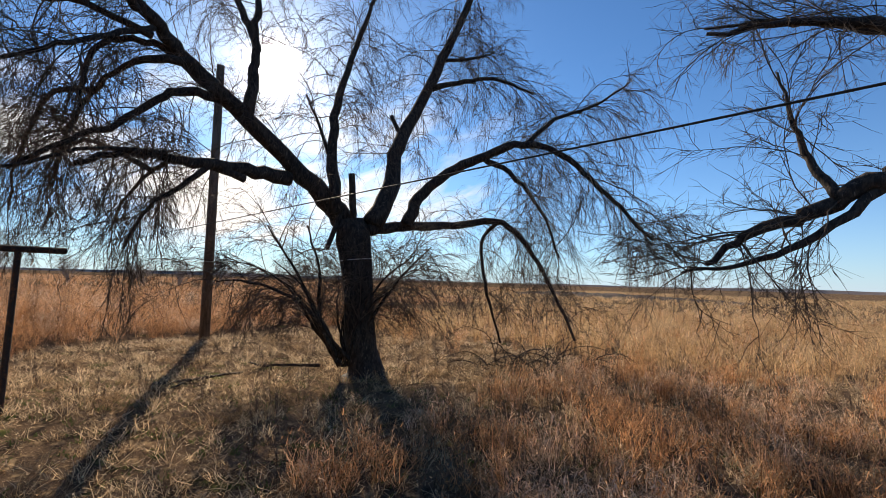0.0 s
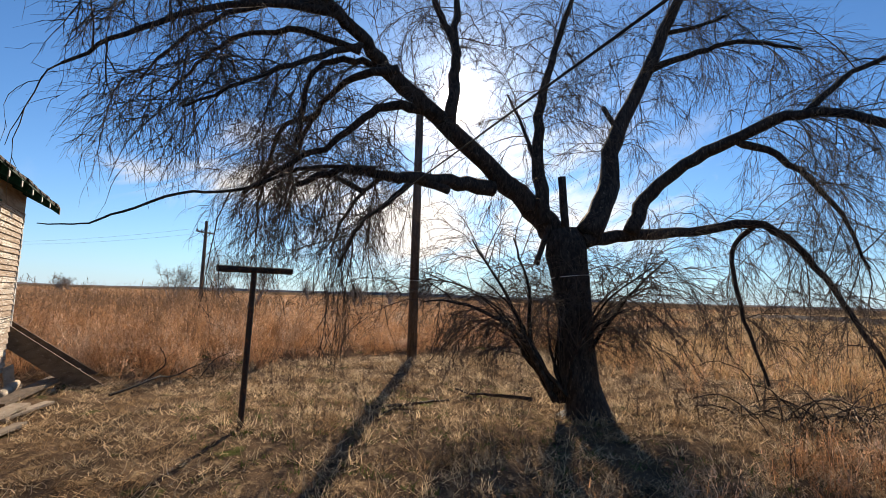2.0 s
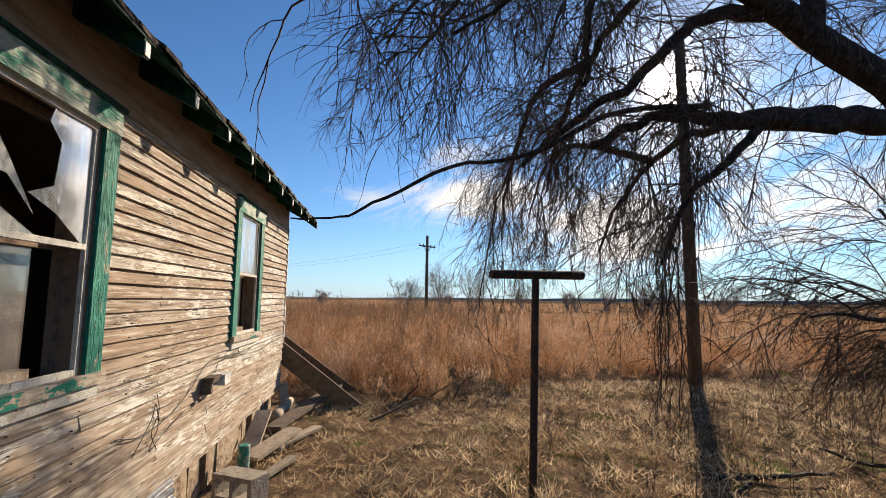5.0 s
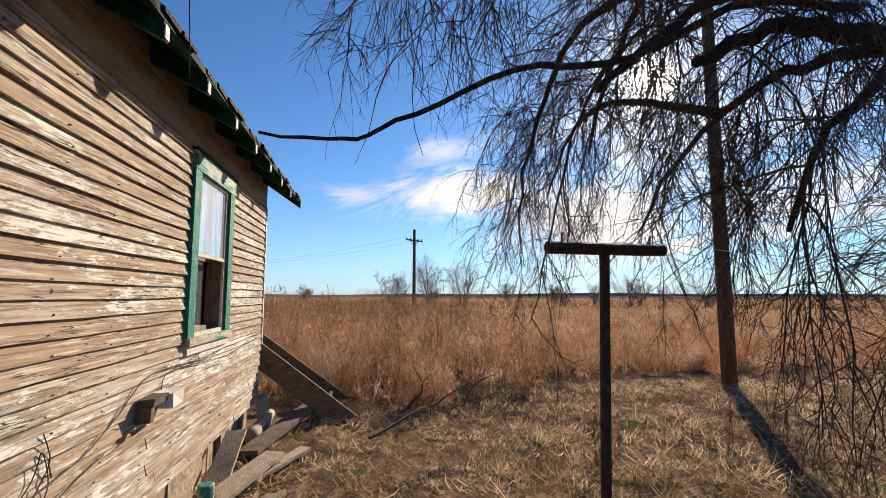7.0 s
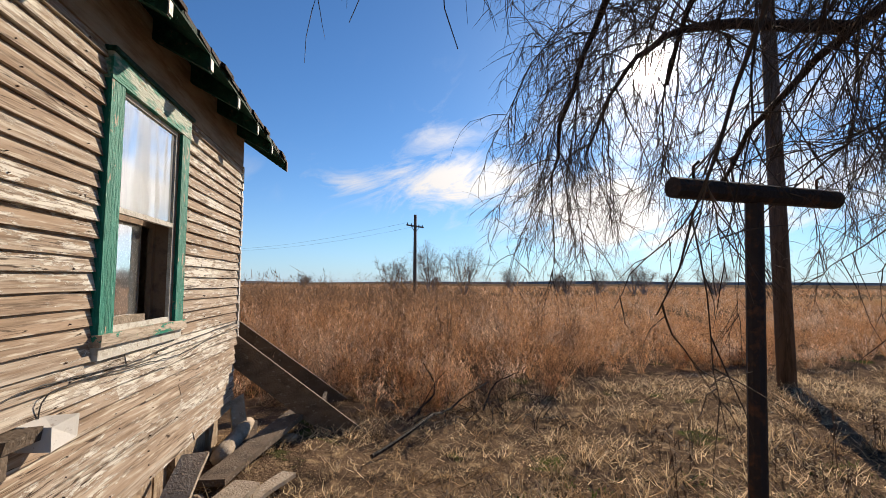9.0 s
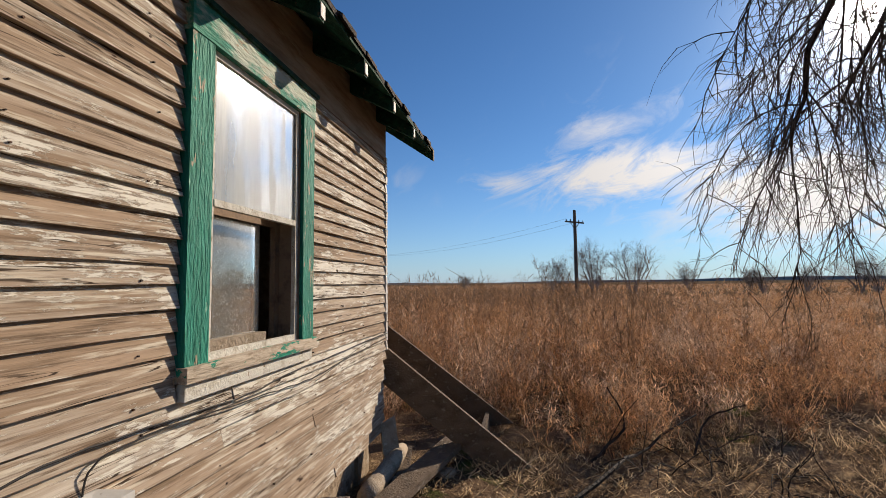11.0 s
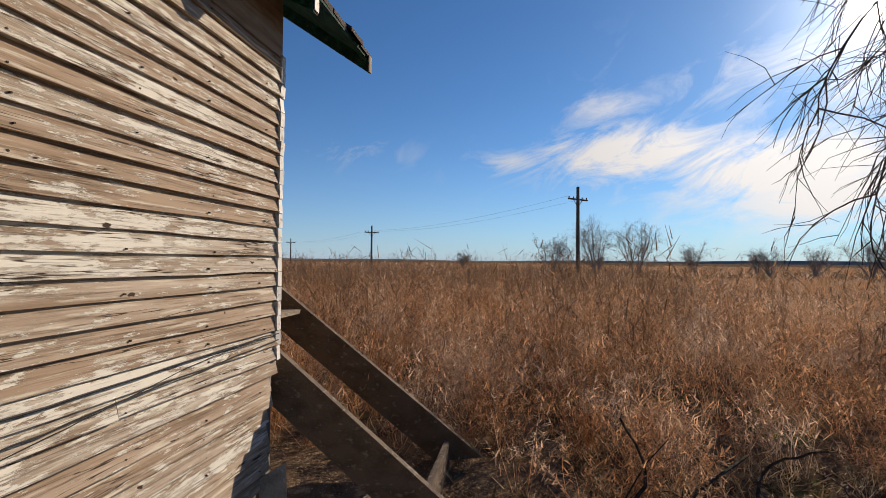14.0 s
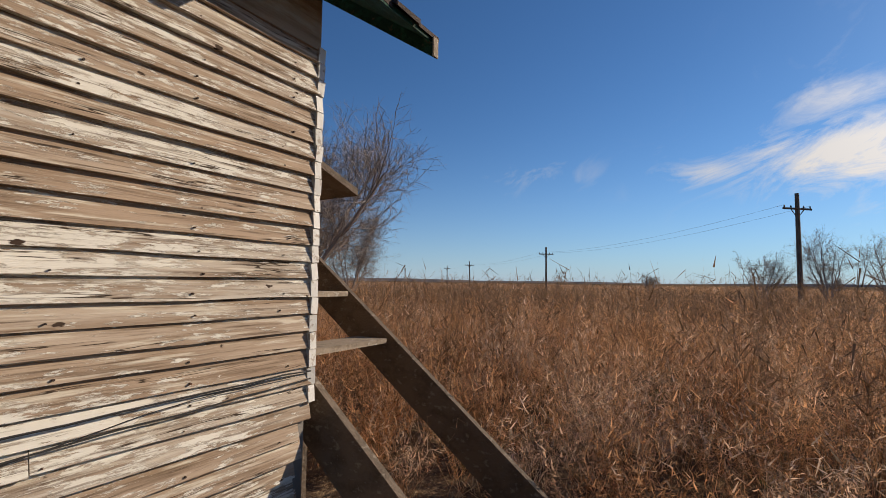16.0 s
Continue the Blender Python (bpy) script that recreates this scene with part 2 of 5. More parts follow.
BARK = material("furrowed elm bark", [(0.062, 0.046, 0.036), ((0.026, 0.020, 0.016), 22, 0.42, 0.14, 6), ((0.15, 0.115, 0.09), 30, 0.58, 0.08, 7)], scale=(1, 1, 0.35), bump=1.0, bump_scale=26, bump_stretch=(1, 1, 0.3))
TWIG = material("elm twigs", [(0.085, 0.060, 0.045), ((0.12, 0.085, 0.06), 3, 0.5, 0.2, 3)], bump=0, island=0.3)
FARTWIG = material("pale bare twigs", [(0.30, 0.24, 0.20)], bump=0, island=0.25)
GROUND = material("dry trodden ground", [(0.15, 0.10, 0.065), ((0.06, 0.042, 0.03), 2.2, 0.48, 0.14, 6), ((0.36, 0.25, 0.145), 6, 0.53, 0.12, 9), ((0.46, 0.335, 0.20), 60, 0.58, 0.08, 5), ((0.10, 0.12, 0.035), 1.1, 0.60, 0.08, 8)], bump=1.0, bump_scale=35, spec=0.0, rough=1.0)
STRAW = material("dry straw", [(0.64, 0.50, 0.33), ((0.30, 0.20, 0.115), 1.6, 0.44, 0.14, 5)], bump=0, translucent=0.45, island=0.7)
HERB = material("green winter weeds", [(0.09, 0.12, 0.035)], bump=0, translucent=0.3, island=0.3)
WEED = material("russet dry weeds", [(0.50, 0.275, 0.14), ((0.66, 0.49, 0.36), 0.9, 0.49, 0.12, 5), ((0.36, 0.17, 0.075), 1.5, 0.54, 0.12, 5)], bump=0, translucent=0.45, island=0.75)
GOLD = material("golden tall grass", [(0.60, 0.42, 0.235), ((0.42, 0.25, 0.12), 0.6, 0.5, 0.12, 5), ((0.68, 0.52, 0.34), 1.1, 0.56, 0.1, 5)], bump=0, translucent=0.45, island=0.6)
STEM = material("dark dead stalks", [(0.13, 0.085, 0.055)], bump=0, island=0.3)
SEED = material("brown seed stalks", [(0.27, 0.165, 0.095)], bump=0, translucent=0.2, island=0.5)
STONE = material("crumbling plaster foundation", [(0.36, 0.27, 0.185), ((0.22, 0.15, 0.10), 7, 0.48, 0.1, 7), ((0.50, 0.42, 0.32), 12, 0.56, 0.08, 8)], bump=1.0, bump_scale=18)
CONCRETE = material("old concrete", [(0.36, 0.31, 0.25), ((0.25, 0.20, 0.16), 14, 0.5, 0.1, 7)], bump=0.6, bump_scale=50)
ZINC = material("weathered corrugated iron", [(0.36, 0.36, 0.36), ((0.26, 0.24, 0.23), 7, 0.5, 0.1, 6), ((0.22, 0.10, 0.05), 9, 0.62, 0.06, 7)], rough=0.55, metallic=0.35, bump=0.1)
CAPS = material("white painted tin", [(0.66, 0.64, 0.60), ((0.42, 0.36, 0.30), 30, 0.56, 0.05, 7)], rough=0.6, bump=0.2)
SHINGLE = material("asphalt shingle", [(0.055, 0.04, 0.033), ((0.09, 0.06, 0.045), 30, 0.5, 0.1, 5)], bump=0.6, bump_scale=150, per_object=0.3)
CABLE = material("black cable", [(0.03, 0.028, 0.027)], rough=0.6, bump=0)
GALV = material("grey line wire", [(0.30, 0.30, 0.30)], rough=0.5, bump=0)
CORD = material("white cord", [(0.75, 0.74, 0.70)], bump=0)
BOXPAINT = material("pale enamelled box", [(0.70, 0.68, 0.64), ((0.45, 0.40, 0.36), 25, 0.6, 0.05, 6)], rough=0.5, bump=0.1)
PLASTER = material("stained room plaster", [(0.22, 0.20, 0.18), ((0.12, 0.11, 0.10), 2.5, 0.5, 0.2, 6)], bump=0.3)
LATH = material("bare yellow lath", [(0.42, 0.27, 0.14), ((0.30, 0.18, 0.09), 20, 0.5, 0.2, 5)], bump=0.2)
RUBBLE = material("dark ploughed earth bank", [(0.05, 0.036, 0.028), ((0.09, 0.06, 0.045), 0.8, 0.5, 0.1, 8)], bump=1.0, bump_scale=3)
HILL = material("hazy far plain", [(0.30, 0.24, 0.20), ((0.21, 0.18, 0.165), 0.02, 0.5, 0.1, 6)], bump=0, spec=0.0, rough=1.0)


def glass(name, dust, streak):
    m = bpy.data.materials.new(name)
    m.use_nodes = True
    nt = m.node_tree
    b = nt.nodes["Principled BSDF"]
    b.inputs["Base Color"].default_value = (0.92, 0.95, 0.93, 1)
    b.inputs["Transmission Weight"].default_value, b.inputs["Roughness"].default_value, b.inputs["IOR"].default_value = 1.0, 0.03, 1.18
    geo = nt.nodes.new("ShaderNodeNewGeometry")
    mp = nt.nodes.new("ShaderNodeMapping")
    mp.inputs["Scale"].default_value = streak
    nt.links.new(geo.outputs["Position"], mp.inputs["Vector"])
    n = nt.nodes.new("ShaderNodeTexNoise")
    n.inputs["Scale"].default_value, n.inputs["Detail"].default_value = 9, 8
    nt.links.new(mp.outputs[0], n.inputs["Vector"])
    r = nt.nodes.new("ShaderNodeMapRange")
    r.inputs["From Min"].default_value, r.inputs["From Max"].default_value = (0.36, 0.62) if streak[2] < 1 else (0.55, 0.68)
    r.inputs["To Min"].default_value, r.inputs["To Max"].default_value = dust[0], dust[1]
    nt.links.new(n.outputs["Fac"], r.inputs["Value"])
    d = nt.nodes.new("ShaderNodeBsdfDiffuse")
    d.inputs["Color"].default_value = (0.42, 0.43, 0.42, 1)
    g = nt.nodes.new("ShaderNodeBsdfGlossy")
    g.inputs["Roughness"].default_value = 0.38
    gm = nt.nodes.new("ShaderNodeMixShader")
    gm.inputs[0].default_value = 0.025
    nt.links.new(d.outputs[0], gm.inputs[1])
    nt.links.new(g.outputs[0], gm.inputs[2])
    ms = nt.nodes.new("ShaderNodeMixShader")
    nt.links.new(r.outputs[0], ms.inputs[0])
    nt.links.new(b.outputs[0], ms.inputs[1])
    nt.links.new(gm.outputs[0], ms.inputs[2])
    nt.links.new(ms.outputs[0], nt.nodes["Material Output"].inputs[0])
    return m


DUSTY = glass("dust-streaked pane", (0.30, 0.75), (1.6, 1, 0.2))
CLEAR = glass("spotted pane", (0.14, 0.50), (16, 16, 10))


# ---- mesh helpers ----
rng = np.random.default_rng(7)


class Buf:
    """Collects vertices and faces of one mesh."""

    def __init__(self):
        self.v, self.f = [], []

    def add(self, vs, fs):
        k = len(self.v)
        self.v += [tuple(p) for p in vs]
        self.f += [tuple(i + k for i in q) for q in fs]
        return self

    def box(self, lo, hi, m=None, jag=0.0):
        vs = [Vector((x, y, z)) for x in (lo[0], hi[0]) for y in (lo[1], hi[1]) for z in (lo[2], hi[2])]
        if jag:
            vs = [v + Vector(rng.uniform(-jag, jag, 3)) for v in vs]
        if m is not None:
            vs = [m @ v for v in vs]
        return self.add(vs, [(0, 1, 3, 2), (4, 6, 7, 5), (0, 4, 5, 1), (2, 3, 7, 6), (0, 2, 6, 4), (1, 5, 7, 3)])

    def tube(self, pts, radii, sides=8, rough=0.0):
        pts = [Vector(p) for p in pts]
        ring, vs, fs = None, [], []
        side = None
        for i, p in enumerate(pts):
            d = (pts[min(i + 1, len(pts) - 1)] - pts[max(i - 1, 0)]).normalized()
            if side is None:
                side = d.orthogonal().normalized()
            side = (side - d * side.dot(d)).normalized()
            up = d.cross(side)
            for k in range(sides):
                a = 2 * math.pi * k / sides
                r = radii[i] * (1 + rng.uniform(-rough, rough))
                vs.append(p + (side * math.cos(a) + up * math.sin(a)) * r)
            if i:
                o = (i - 1) * sides
                fs += [(o + k, o + (k + 1) % sides, o + sides + (k + 1) % sides, o + sides + k) for k in range(sides)]
        n = (len(pts) - 1) * sides
        fs += [tuple(range(sides))[::-1], tuple(range(n, n + sides))]
        return self.add(vs, fs)

    def mesh(self, name, mat, smooth=False):
        me = bpy.data.meshes.new(name)
        me.from_pydata(self.v, [], self.f)
        me.materials.append(mat)
        if smooth:
            me.polygons.foreach_set("use_smooth", [True] * len(me.polygons))
        me.update()
        return me


def thing(name, label, category, group="", kind="", at=(0, 0, 0)):
    ob = new(name)
    ob.location = at
    return tagged(ob, label, category, group, kind)


def part(name, buf, mat, parent, label="", smooth=False, kind=""):
    ob = new(name, buf.mesh(name, mat, smooth) if isinstance(buf, Buf) else buf)
    if parent is not None:
        ob.parent = parent
        top = parent
        off = Vector(parent.location)
        while top.parent:
            top = top.parent
            off = off + Vector(top.location)
        ob.location = -off
    if label or kind:
        tagged(ob, label, kind=kind)
    return ob


def solid(name, buf, mat, label, category, group="", kind="", smooth=False):
    return tagged(new(name, buf.mesh(name, mat, smooth)), label, category, group, kind)


def quick_mesh(name, verts, quads, mat):
    """A mesh of quads or triangles out of numpy arrays."""
    me = bpy.data.meshes.new(name)
    n, k = quads.shape
    me.vertices.add(len(verts))
    me.vertices.foreach_set("co", np.asarray(verts, np.float32).ravel())
    me.loops.add(n * k)
    me.loops.foreach_set("vertex_index", np.asarray(quads, np.int32).ravel())
    me.polygons.add(n)
    me.polygons.foreach_set("loop_start", np.arange(n, dtype=np.int32) * k)
    me.update(calc_edges=True)
    me.materials.append(mat)
    return me


def strands(paths, r0, r1, sides=3):
    """Thin tapered tubes along paths (N, K, 3); r0 and r1 are arrays of N radii."""
    n, k, _ = paths.shape
    d = np.gradient(paths, axis=1)
    d /= np.linalg.norm(d, axis=2, keepdims=True) + 1e-9
    ref = np.where(np.abs(d[..., 2:3]) > 0.8, np.array([1.0, 0, 0]), np.array([0, 0, 1.0]))
    s = np.cross(d, ref)
    s /= np.linalg.norm(s, axis=2, keepdims=True) + 1e-9
    u = np.cross(d, s)
    rad = r0[:, None] + (r1 - r0)[:, None] * np.linspace(0, 1, k)[None]
    ang = np.arange(sides) * 2 * math.pi / sides
    v = paths[:, :, None] + rad[:, :, None, None] * (s[:, :, None] * np.cos(ang)[:, None] + u[:, :, None] * np.sin(ang)[:, None])
    idx = np.arange(n * k * sides).reshape(n, k, sides)
    a, b = idx[:, :-1], idx[:, 1:]
    q = np.stack([a, np.roll(a, -1, 2), np.roll(b, -1, 2), b], -1).reshape(-1, 4)
    return v.reshape(-1, 3), q


def blades(base, tip, width, bend=0.15):
    """Flat tapering blades of two quads and a point: base, tip (N, 3)."""
    n = len(base)
    ax = tip - base
    side = np.stack([rng.normal(size=n), rng.normal(size=n), np.zeros(n)], 1)
    side /= np.linalg.norm(side, axis=1, keepdims=True)
    length = np.linalg.norm(ax, axis=1, keepdims=True)
    bow = np.stack([rng.normal(size=n), rng.normal(size=n), np.zeros(n)], 1) * length * bend
    mid = base + ax * 0.55 + bow
    w = width[:, None] * side
    v = np.stack([base - w, base + w, mid - w * 0.7, mid + w * 0.7, tip - w * 0.15, tip + w * 0.15], 1).reshape(-1, 3)
    o = np.arange(n)[:, None] * 6
    q = np.concatenate([o + np.array([0, 1, 3, 2]), o + np.array([2, 3, 5, 4])], 1).reshape(-1, 4)
    return v, q


def thin(base, tip, width):
    """Narrow straight slivers, one quad each."""
    n = len(base)
    side = np.stack([rng.normal(size=n), rng.normal(size=n), np.zeros(n)], 1)
    side /= np.linalg.norm(side, axis=1, keepdims=True)
    w = width[:, None] * side
    v = np.stack([base - w, base + w, tip + w * 0.2, tip - w * 0.2], 1).reshape(-1, 3)
    return v, np.arange(4 * n).reshape(n, 4)


def joined(name, pieces, mat, label, category, kind="stuff"):
    vs, qs, k = [], [], 0
    for v, q in pieces:
        vs.append(v)
        qs.append(q + k)
        k += len(v)
    return tagged(new(name, quick_mesh(name, np.concatenate(vs), np.concatenate(qs), mat)), label, category, kind=kind)


# ---- ground ----
def height(x, y):
    return 0.05 * np.sin(x * 0.9 + 1.3) * np.sin(y * 0.8) + 0.02 * np.sin(x * 2.7) * np.sin(y * 3.1 + 1)


axis_x = np.concatenate([[-3000, -1200, -500, -200, -100, -60, -40], np.arange(-30, 8.01, 0.25), [14, 25, 50, 100, 300, 1000, 3000]])
axis_y = np.concatenate([[-3000, -1200, -500, -200, -100, -50, -25], np.arange(-14, 26.01, 0.25), [35, 50, 80, 130, 300, 1000, 3000]])
gx, gy = np.meshgrid(axis_x, axis_y, indexing="ij")
gz = height(gx, gy) * np.where((np.abs(gx + 10) < 22) & (np.abs(gy - 6) < 21), 1, 0) + np.where((np.abs(gx + 10) < 20) & (np.abs(gy - 6) < 20), rng.normal(0, 0.012, gx.shape), 0)
gi = np.arange(gx.size).reshape(gx.shape)
gq = np.stack([gi[:-1, :-1], gi[1:, :-1], gi[1:, 1:], gi[:-1, 1:]], -1).reshape(-1, 4)
ground = tagged(new("ground", quick_mesh("ground", np.stack([gx, gy, gz], -1).reshape(-1, 3), gq, GROUND)), "dry trodden earth yard with straw litter", "ground", kind="structure")
ground.data.polygons.foreach_set("use_smooth", [True] * len(ground.data.polygons))

# ---- house ----
WALL, CORNER, FAR = -1.30, -10.30, 0.6
BACK, RIDGE = -8.7, -5.0
SLOPE = 0.70
EAVE_Y, EAVE_Z = -0.98, 2.81
COURSE = 0.079
WINDOWS = ((-5.80, -4.62), (-8.85, -7.86))
W_LOW, W_TOP, W_RAIL = 1.17, 2.60, 1.87


def deck(y):
    return EAVE_Z + (EAVE_Y - y) * SLOPE


# backing wall with real openings
b = Buf()
edges = [FAR] + [e for w in sorted(WINDOWS, reverse=True) for e in (w[1] - 0.12, w[0] + 0.12)] + [CORNER + 0.02]
for i in range(0, len(edges), 2):
    b.box((edges[i + 1], WALL - 0.14, 0.36), (edges[i], WALL - 0.02, 3.0))
for w in WINDOWS:
    b.box((w[0] + 0.12, WALL - 0.14, 0.36), (w[1] - 0.12, WALL - 0.02, W_LOW + 0.06))
    b.box((w[0] + 0.12, WALL - 0.14, W_TOP - 0.11), (w[1] - 0.12, WALL - 0.02, 3.0))
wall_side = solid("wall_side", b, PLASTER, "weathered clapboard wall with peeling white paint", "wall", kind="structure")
b = Buf()
b.add([(CORNER + 0.02, WALL - 0.16, 0.36), (CORNER + 0.02, BACK, 0.36), (CORNER + 0.02, BACK, 2.9), (CORNER + 0.02, RIDGE, deck(RIDGE) - 0.05), (CORNER + 0.02, WALL - 0.16, 2.95),
       (CORNER + 0.16, WALL - 0.16, 0.36), (CORNER + 0.16, BACK, 0.36), (CORNER + 0.16, BACK, 2.9), (CORNER + 0.16, RIDGE, deck(RIDGE) - 0.05), (CORNER + 0.16, WALL - 0.16, 2.95)],
      [(0, 1, 2, 3, 4), (9, 8, 7, 6, 5), (0, 5, 6, 1), (1, 6, 7, 2), (2, 7, 8, 3), (3, 8, 9, 4), (4, 9, 5, 0)])
solid("wall_gable", b, FRIEZE, "weathered wooden gable end wall", "wall", kind="structure")
b = Buf().box((FAR - 0.14, BACK, 0.36), (FAR, WALL - 0.16, 3.0)).box((CORNER + 0.16, BACK - 0.14, 0.36), (FAR, BACK, 3.0))
solid("wall_rear", b, FRIEZE, "weathered wooden rear walls", "wall", kind="structure")
b = Buf().box((CORNER + 0.18, BACK + 0.02, 0.40), (FAR - 0.16, WALL - 0.16, 0.48))
solid("floor", b, INNER, "dark bare board floor inside the house", "floor", kind="structure")
b = Buf().box((CORNER + 0.18, BACK + 0.02, 2.84), (FAR - 0.16, WALL - 0.16, 2.88)).box((CORNER + 0.18, -4.2, 0.49), (FAR - 0.16, -4.1, 2.83))
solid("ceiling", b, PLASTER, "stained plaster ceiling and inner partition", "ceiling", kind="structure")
# vertical lath nailed up inside, seen through the panes
for x, z0, z1, w in ((-8.12, 1.62, 2.30, 0.05), (-8.48, 1.9, 2.6, 0.03)):
    solid("lath", Buf().box((x, -1.86, z0), (x + w, -1.84, z1)).box((x + 0.005, -1.88, z1 - 0.02), (x + 0.03, -1.865, 2.835)), LATH, "bare yellow lath hanging inside the window", "lath", "laths behind the window")
# foundation
b = Buf()
for i in range(44):
    x = FAR - 0.1 - i * 0.247
    if x < CORNER + 0.25:
        break
    dy = rng.uniform(0.05, 0.12)
    b.box((x - 0.24, WALL - 0.32, -0.12), (x, WALL - dy, 0.37), jag=0.012)
foundation = solid("foundation", b, STONE, "crumbling tan plastered foundation under the siding", "foundation", kind="structure")

# frieze board, roof deck, rafters, shingles
solid("frieze", Buf().box((CORNER + 0.01, WALL - 0.018, 2.625), (FAR, WALL + 0.008, 3.0)), FRIEZE, "bare brown frieze board under the eave", "trim", kind="structure")
b = Buf()
for s in (1, -1):
    y0 = EAVE_Y if s == 1 else 2 * RIDGE - EAVE_Y
    z1 = deck(RIDGE)
    b.add([(-10.78, y0, EAVE_Z), (FAR + 0.4, y0, EAVE_Z), (FAR + 0.4, RIDGE, z1), (-10.78, RIDGE, z1), (-10.78, y0, EAVE_Z + 0.03), (FAR + 0.4, y0, EAVE_Z + 0.03), (FAR + 0.4, RIDGE, z1 + 0.03), (-10.78, RIDGE, z1 + 0.03)],
          [(3, 2, 1, 0), (4, 5, 6, 7), (0, 1, 5, 4), (1, 2, 6, 5), (2, 3, 7, 6), (3, 0, 4, 7)])
roof = solid("roof", b, SHADEGREEN, "green painted roof deck with dark asphalt shingles", "roof", kind="structure")
tail = Buf()
tail.add([(0, EAVE_Y + 0.0, 2.715), (0, WALL - 0.1, 2.94), (0, WALL - 0.1, deck(WALL - 0.1) - 0.003), (0, EAVE_Y + 0.0, EAVE_Z - 0.003),
          (0.045, EAVE_Y + 0.0, 2.715), (0.045, WALL - 0.1, 2.94), (0.045, WALL - 0.1, deck(WALL - 0.1) - 0.003), (0.045, EAVE_Y + 0.0, EAVE_Z - 0.003)],
         [(0, 1, 2, 3), (7, 6, 5, 4), (0, 4, 5, 1), (1, 5, 6, 2), (2, 6, 7, 3), (3, 7, 4, 0)])
tail_mesh = tail.mesh("rafter_tail", SHADEGREEN)
tip_mesh = Buf().box((0.001, EAVE_Y + 0.002, 2.725), (0.044, EAVE_Y + 0.008, 2.79)).mesh("tail_end", CAPS)
for i in range(19):
    x = 0.4 - 0.58 * i - 0.02
    if x < -10.6:
        break
    t = new("rafter_tail", tail_mesh)
    t.parent, t.location = roof, (x, 0, 0)
    e = new("tail_end", tip_mesh)
    e.parent, e.location = t, (0, 0, 0)
# rake board
b = Buf()
b.add([(-10.80, EAVE_Y + 0.01, 2.725), (-10.80, EAVE_Y + 0.01, EAVE_Z + 0.03), (-10.80, RIDGE, deck(RIDGE) + 0.03), (-10.80, RIDGE, deck(RIDGE) - 0.10),
       (-10.775, EAVE_Y + 0.01, 2.725), (-10.775, EAVE_Y + 0.01, EAVE_Z + 0.03), (-10.775, RIDGE, deck(RIDGE) + 0.03), (-10.775, RIDGE, deck(RIDGE) - 0.10)],
      [(0, 1, 2, 3), (7, 6, 5, 4), (0, 4, 5, 1), (1, 5, 6, 2), (2, 6, 7, 3), (3, 7, 4, 0)])
part("rake_board", b, SHADEGREEN, roof)
part("rake_end", Buf().box((-10.81, EAVE_Y + 0.012, 2.725), (-10.765, EAVE_Y + 0.02, 2.83)), PALEWOOD, roof, "bleached end of the rake board")
shingle_meshes = []
for k in range(5):
    b = Buf()
    o = rng.uniform(-0.02, 0.035)
    b.add([(0, EAVE_Y + 0.02 + o, EAVE_Z + 0.02 - rng.uniform(0, 0.012)), (0.19, EAVE_Y + 0.02 + o * 0.6, EAVE_Z + 0.02), (0.19, EAVE_Y - 0.3, deck(EAVE_Y - 0.3) + 0.035), (0, EAVE_Y - 0.3, deck(EAVE_Y - 0.3) + 0.035),
           (0, EAVE_Y + 0.02 + o, EAVE_Z + 0.045), (0.19, EAVE_Y + 0.02 + o * 0.6, EAVE_Z + 0.042), (0.19, EAVE_Y - 0.3, deck(EAVE_Y - 0.3) + 0.05), (0, EAVE_Y - 0.3, deck(EAVE_Y - 0.3) + 0.05)],
          [(3, 2, 1, 0), (4, 5, 6, 7), (0, 1, 5, 4), (1, 2, 6, 5), (2, 3, 7, 6), (3, 0, 4, 7)])
    shingle_meshes.append(b.mesh("shingle", SHINGLE))
for i in range(58):
    s = new("shingle", shingle_meshes[i % 5])
    s.parent, s.location = roof, (-10.83 + 0.197 * i, rng.uniform(-0.01, 0.01), rng.uniform(-0.004, 0.004))
b = Buf().add([(-10.85, EAVE_Y - 0.28, deck(EAVE_Y - 0.28) + 0.04), (FAR + 0.42, EAVE_Y - 0.28, deck(EAVE_Y - 0.28) + 0.04), (FAR + 0.42, RIDGE, deck(RIDGE) + 0.05), (-10.85, RIDGE, deck(RIDGE) + 0.05)], [(0, 1, 2, 3)])
b.add([(-10.85, RIDGE, deck(RIDGE) + 0.05), (FAR + 0.42, RIDGE, deck(RIDGE) + 0.05), (FAR + 0.42, 2 * RIDGE - EAVE_Y, EAVE_Z + 0.05), (-10.85, 2 * RIDGE - EAVE_Y, EAVE_Z + 0.05)], [(0, 1, 2, 3)])
part("roof_covering", b, SHINGLE, roof)
stove_pipe = solid("stove_pipe", Buf().tube([(-9.9, -2.2, deck(-2.2)), (-9.9, -2.2, 4.05)], [0.04, 0.04], 10), ZINC, "thin grey metal vent pipe on the roof", "pipe")


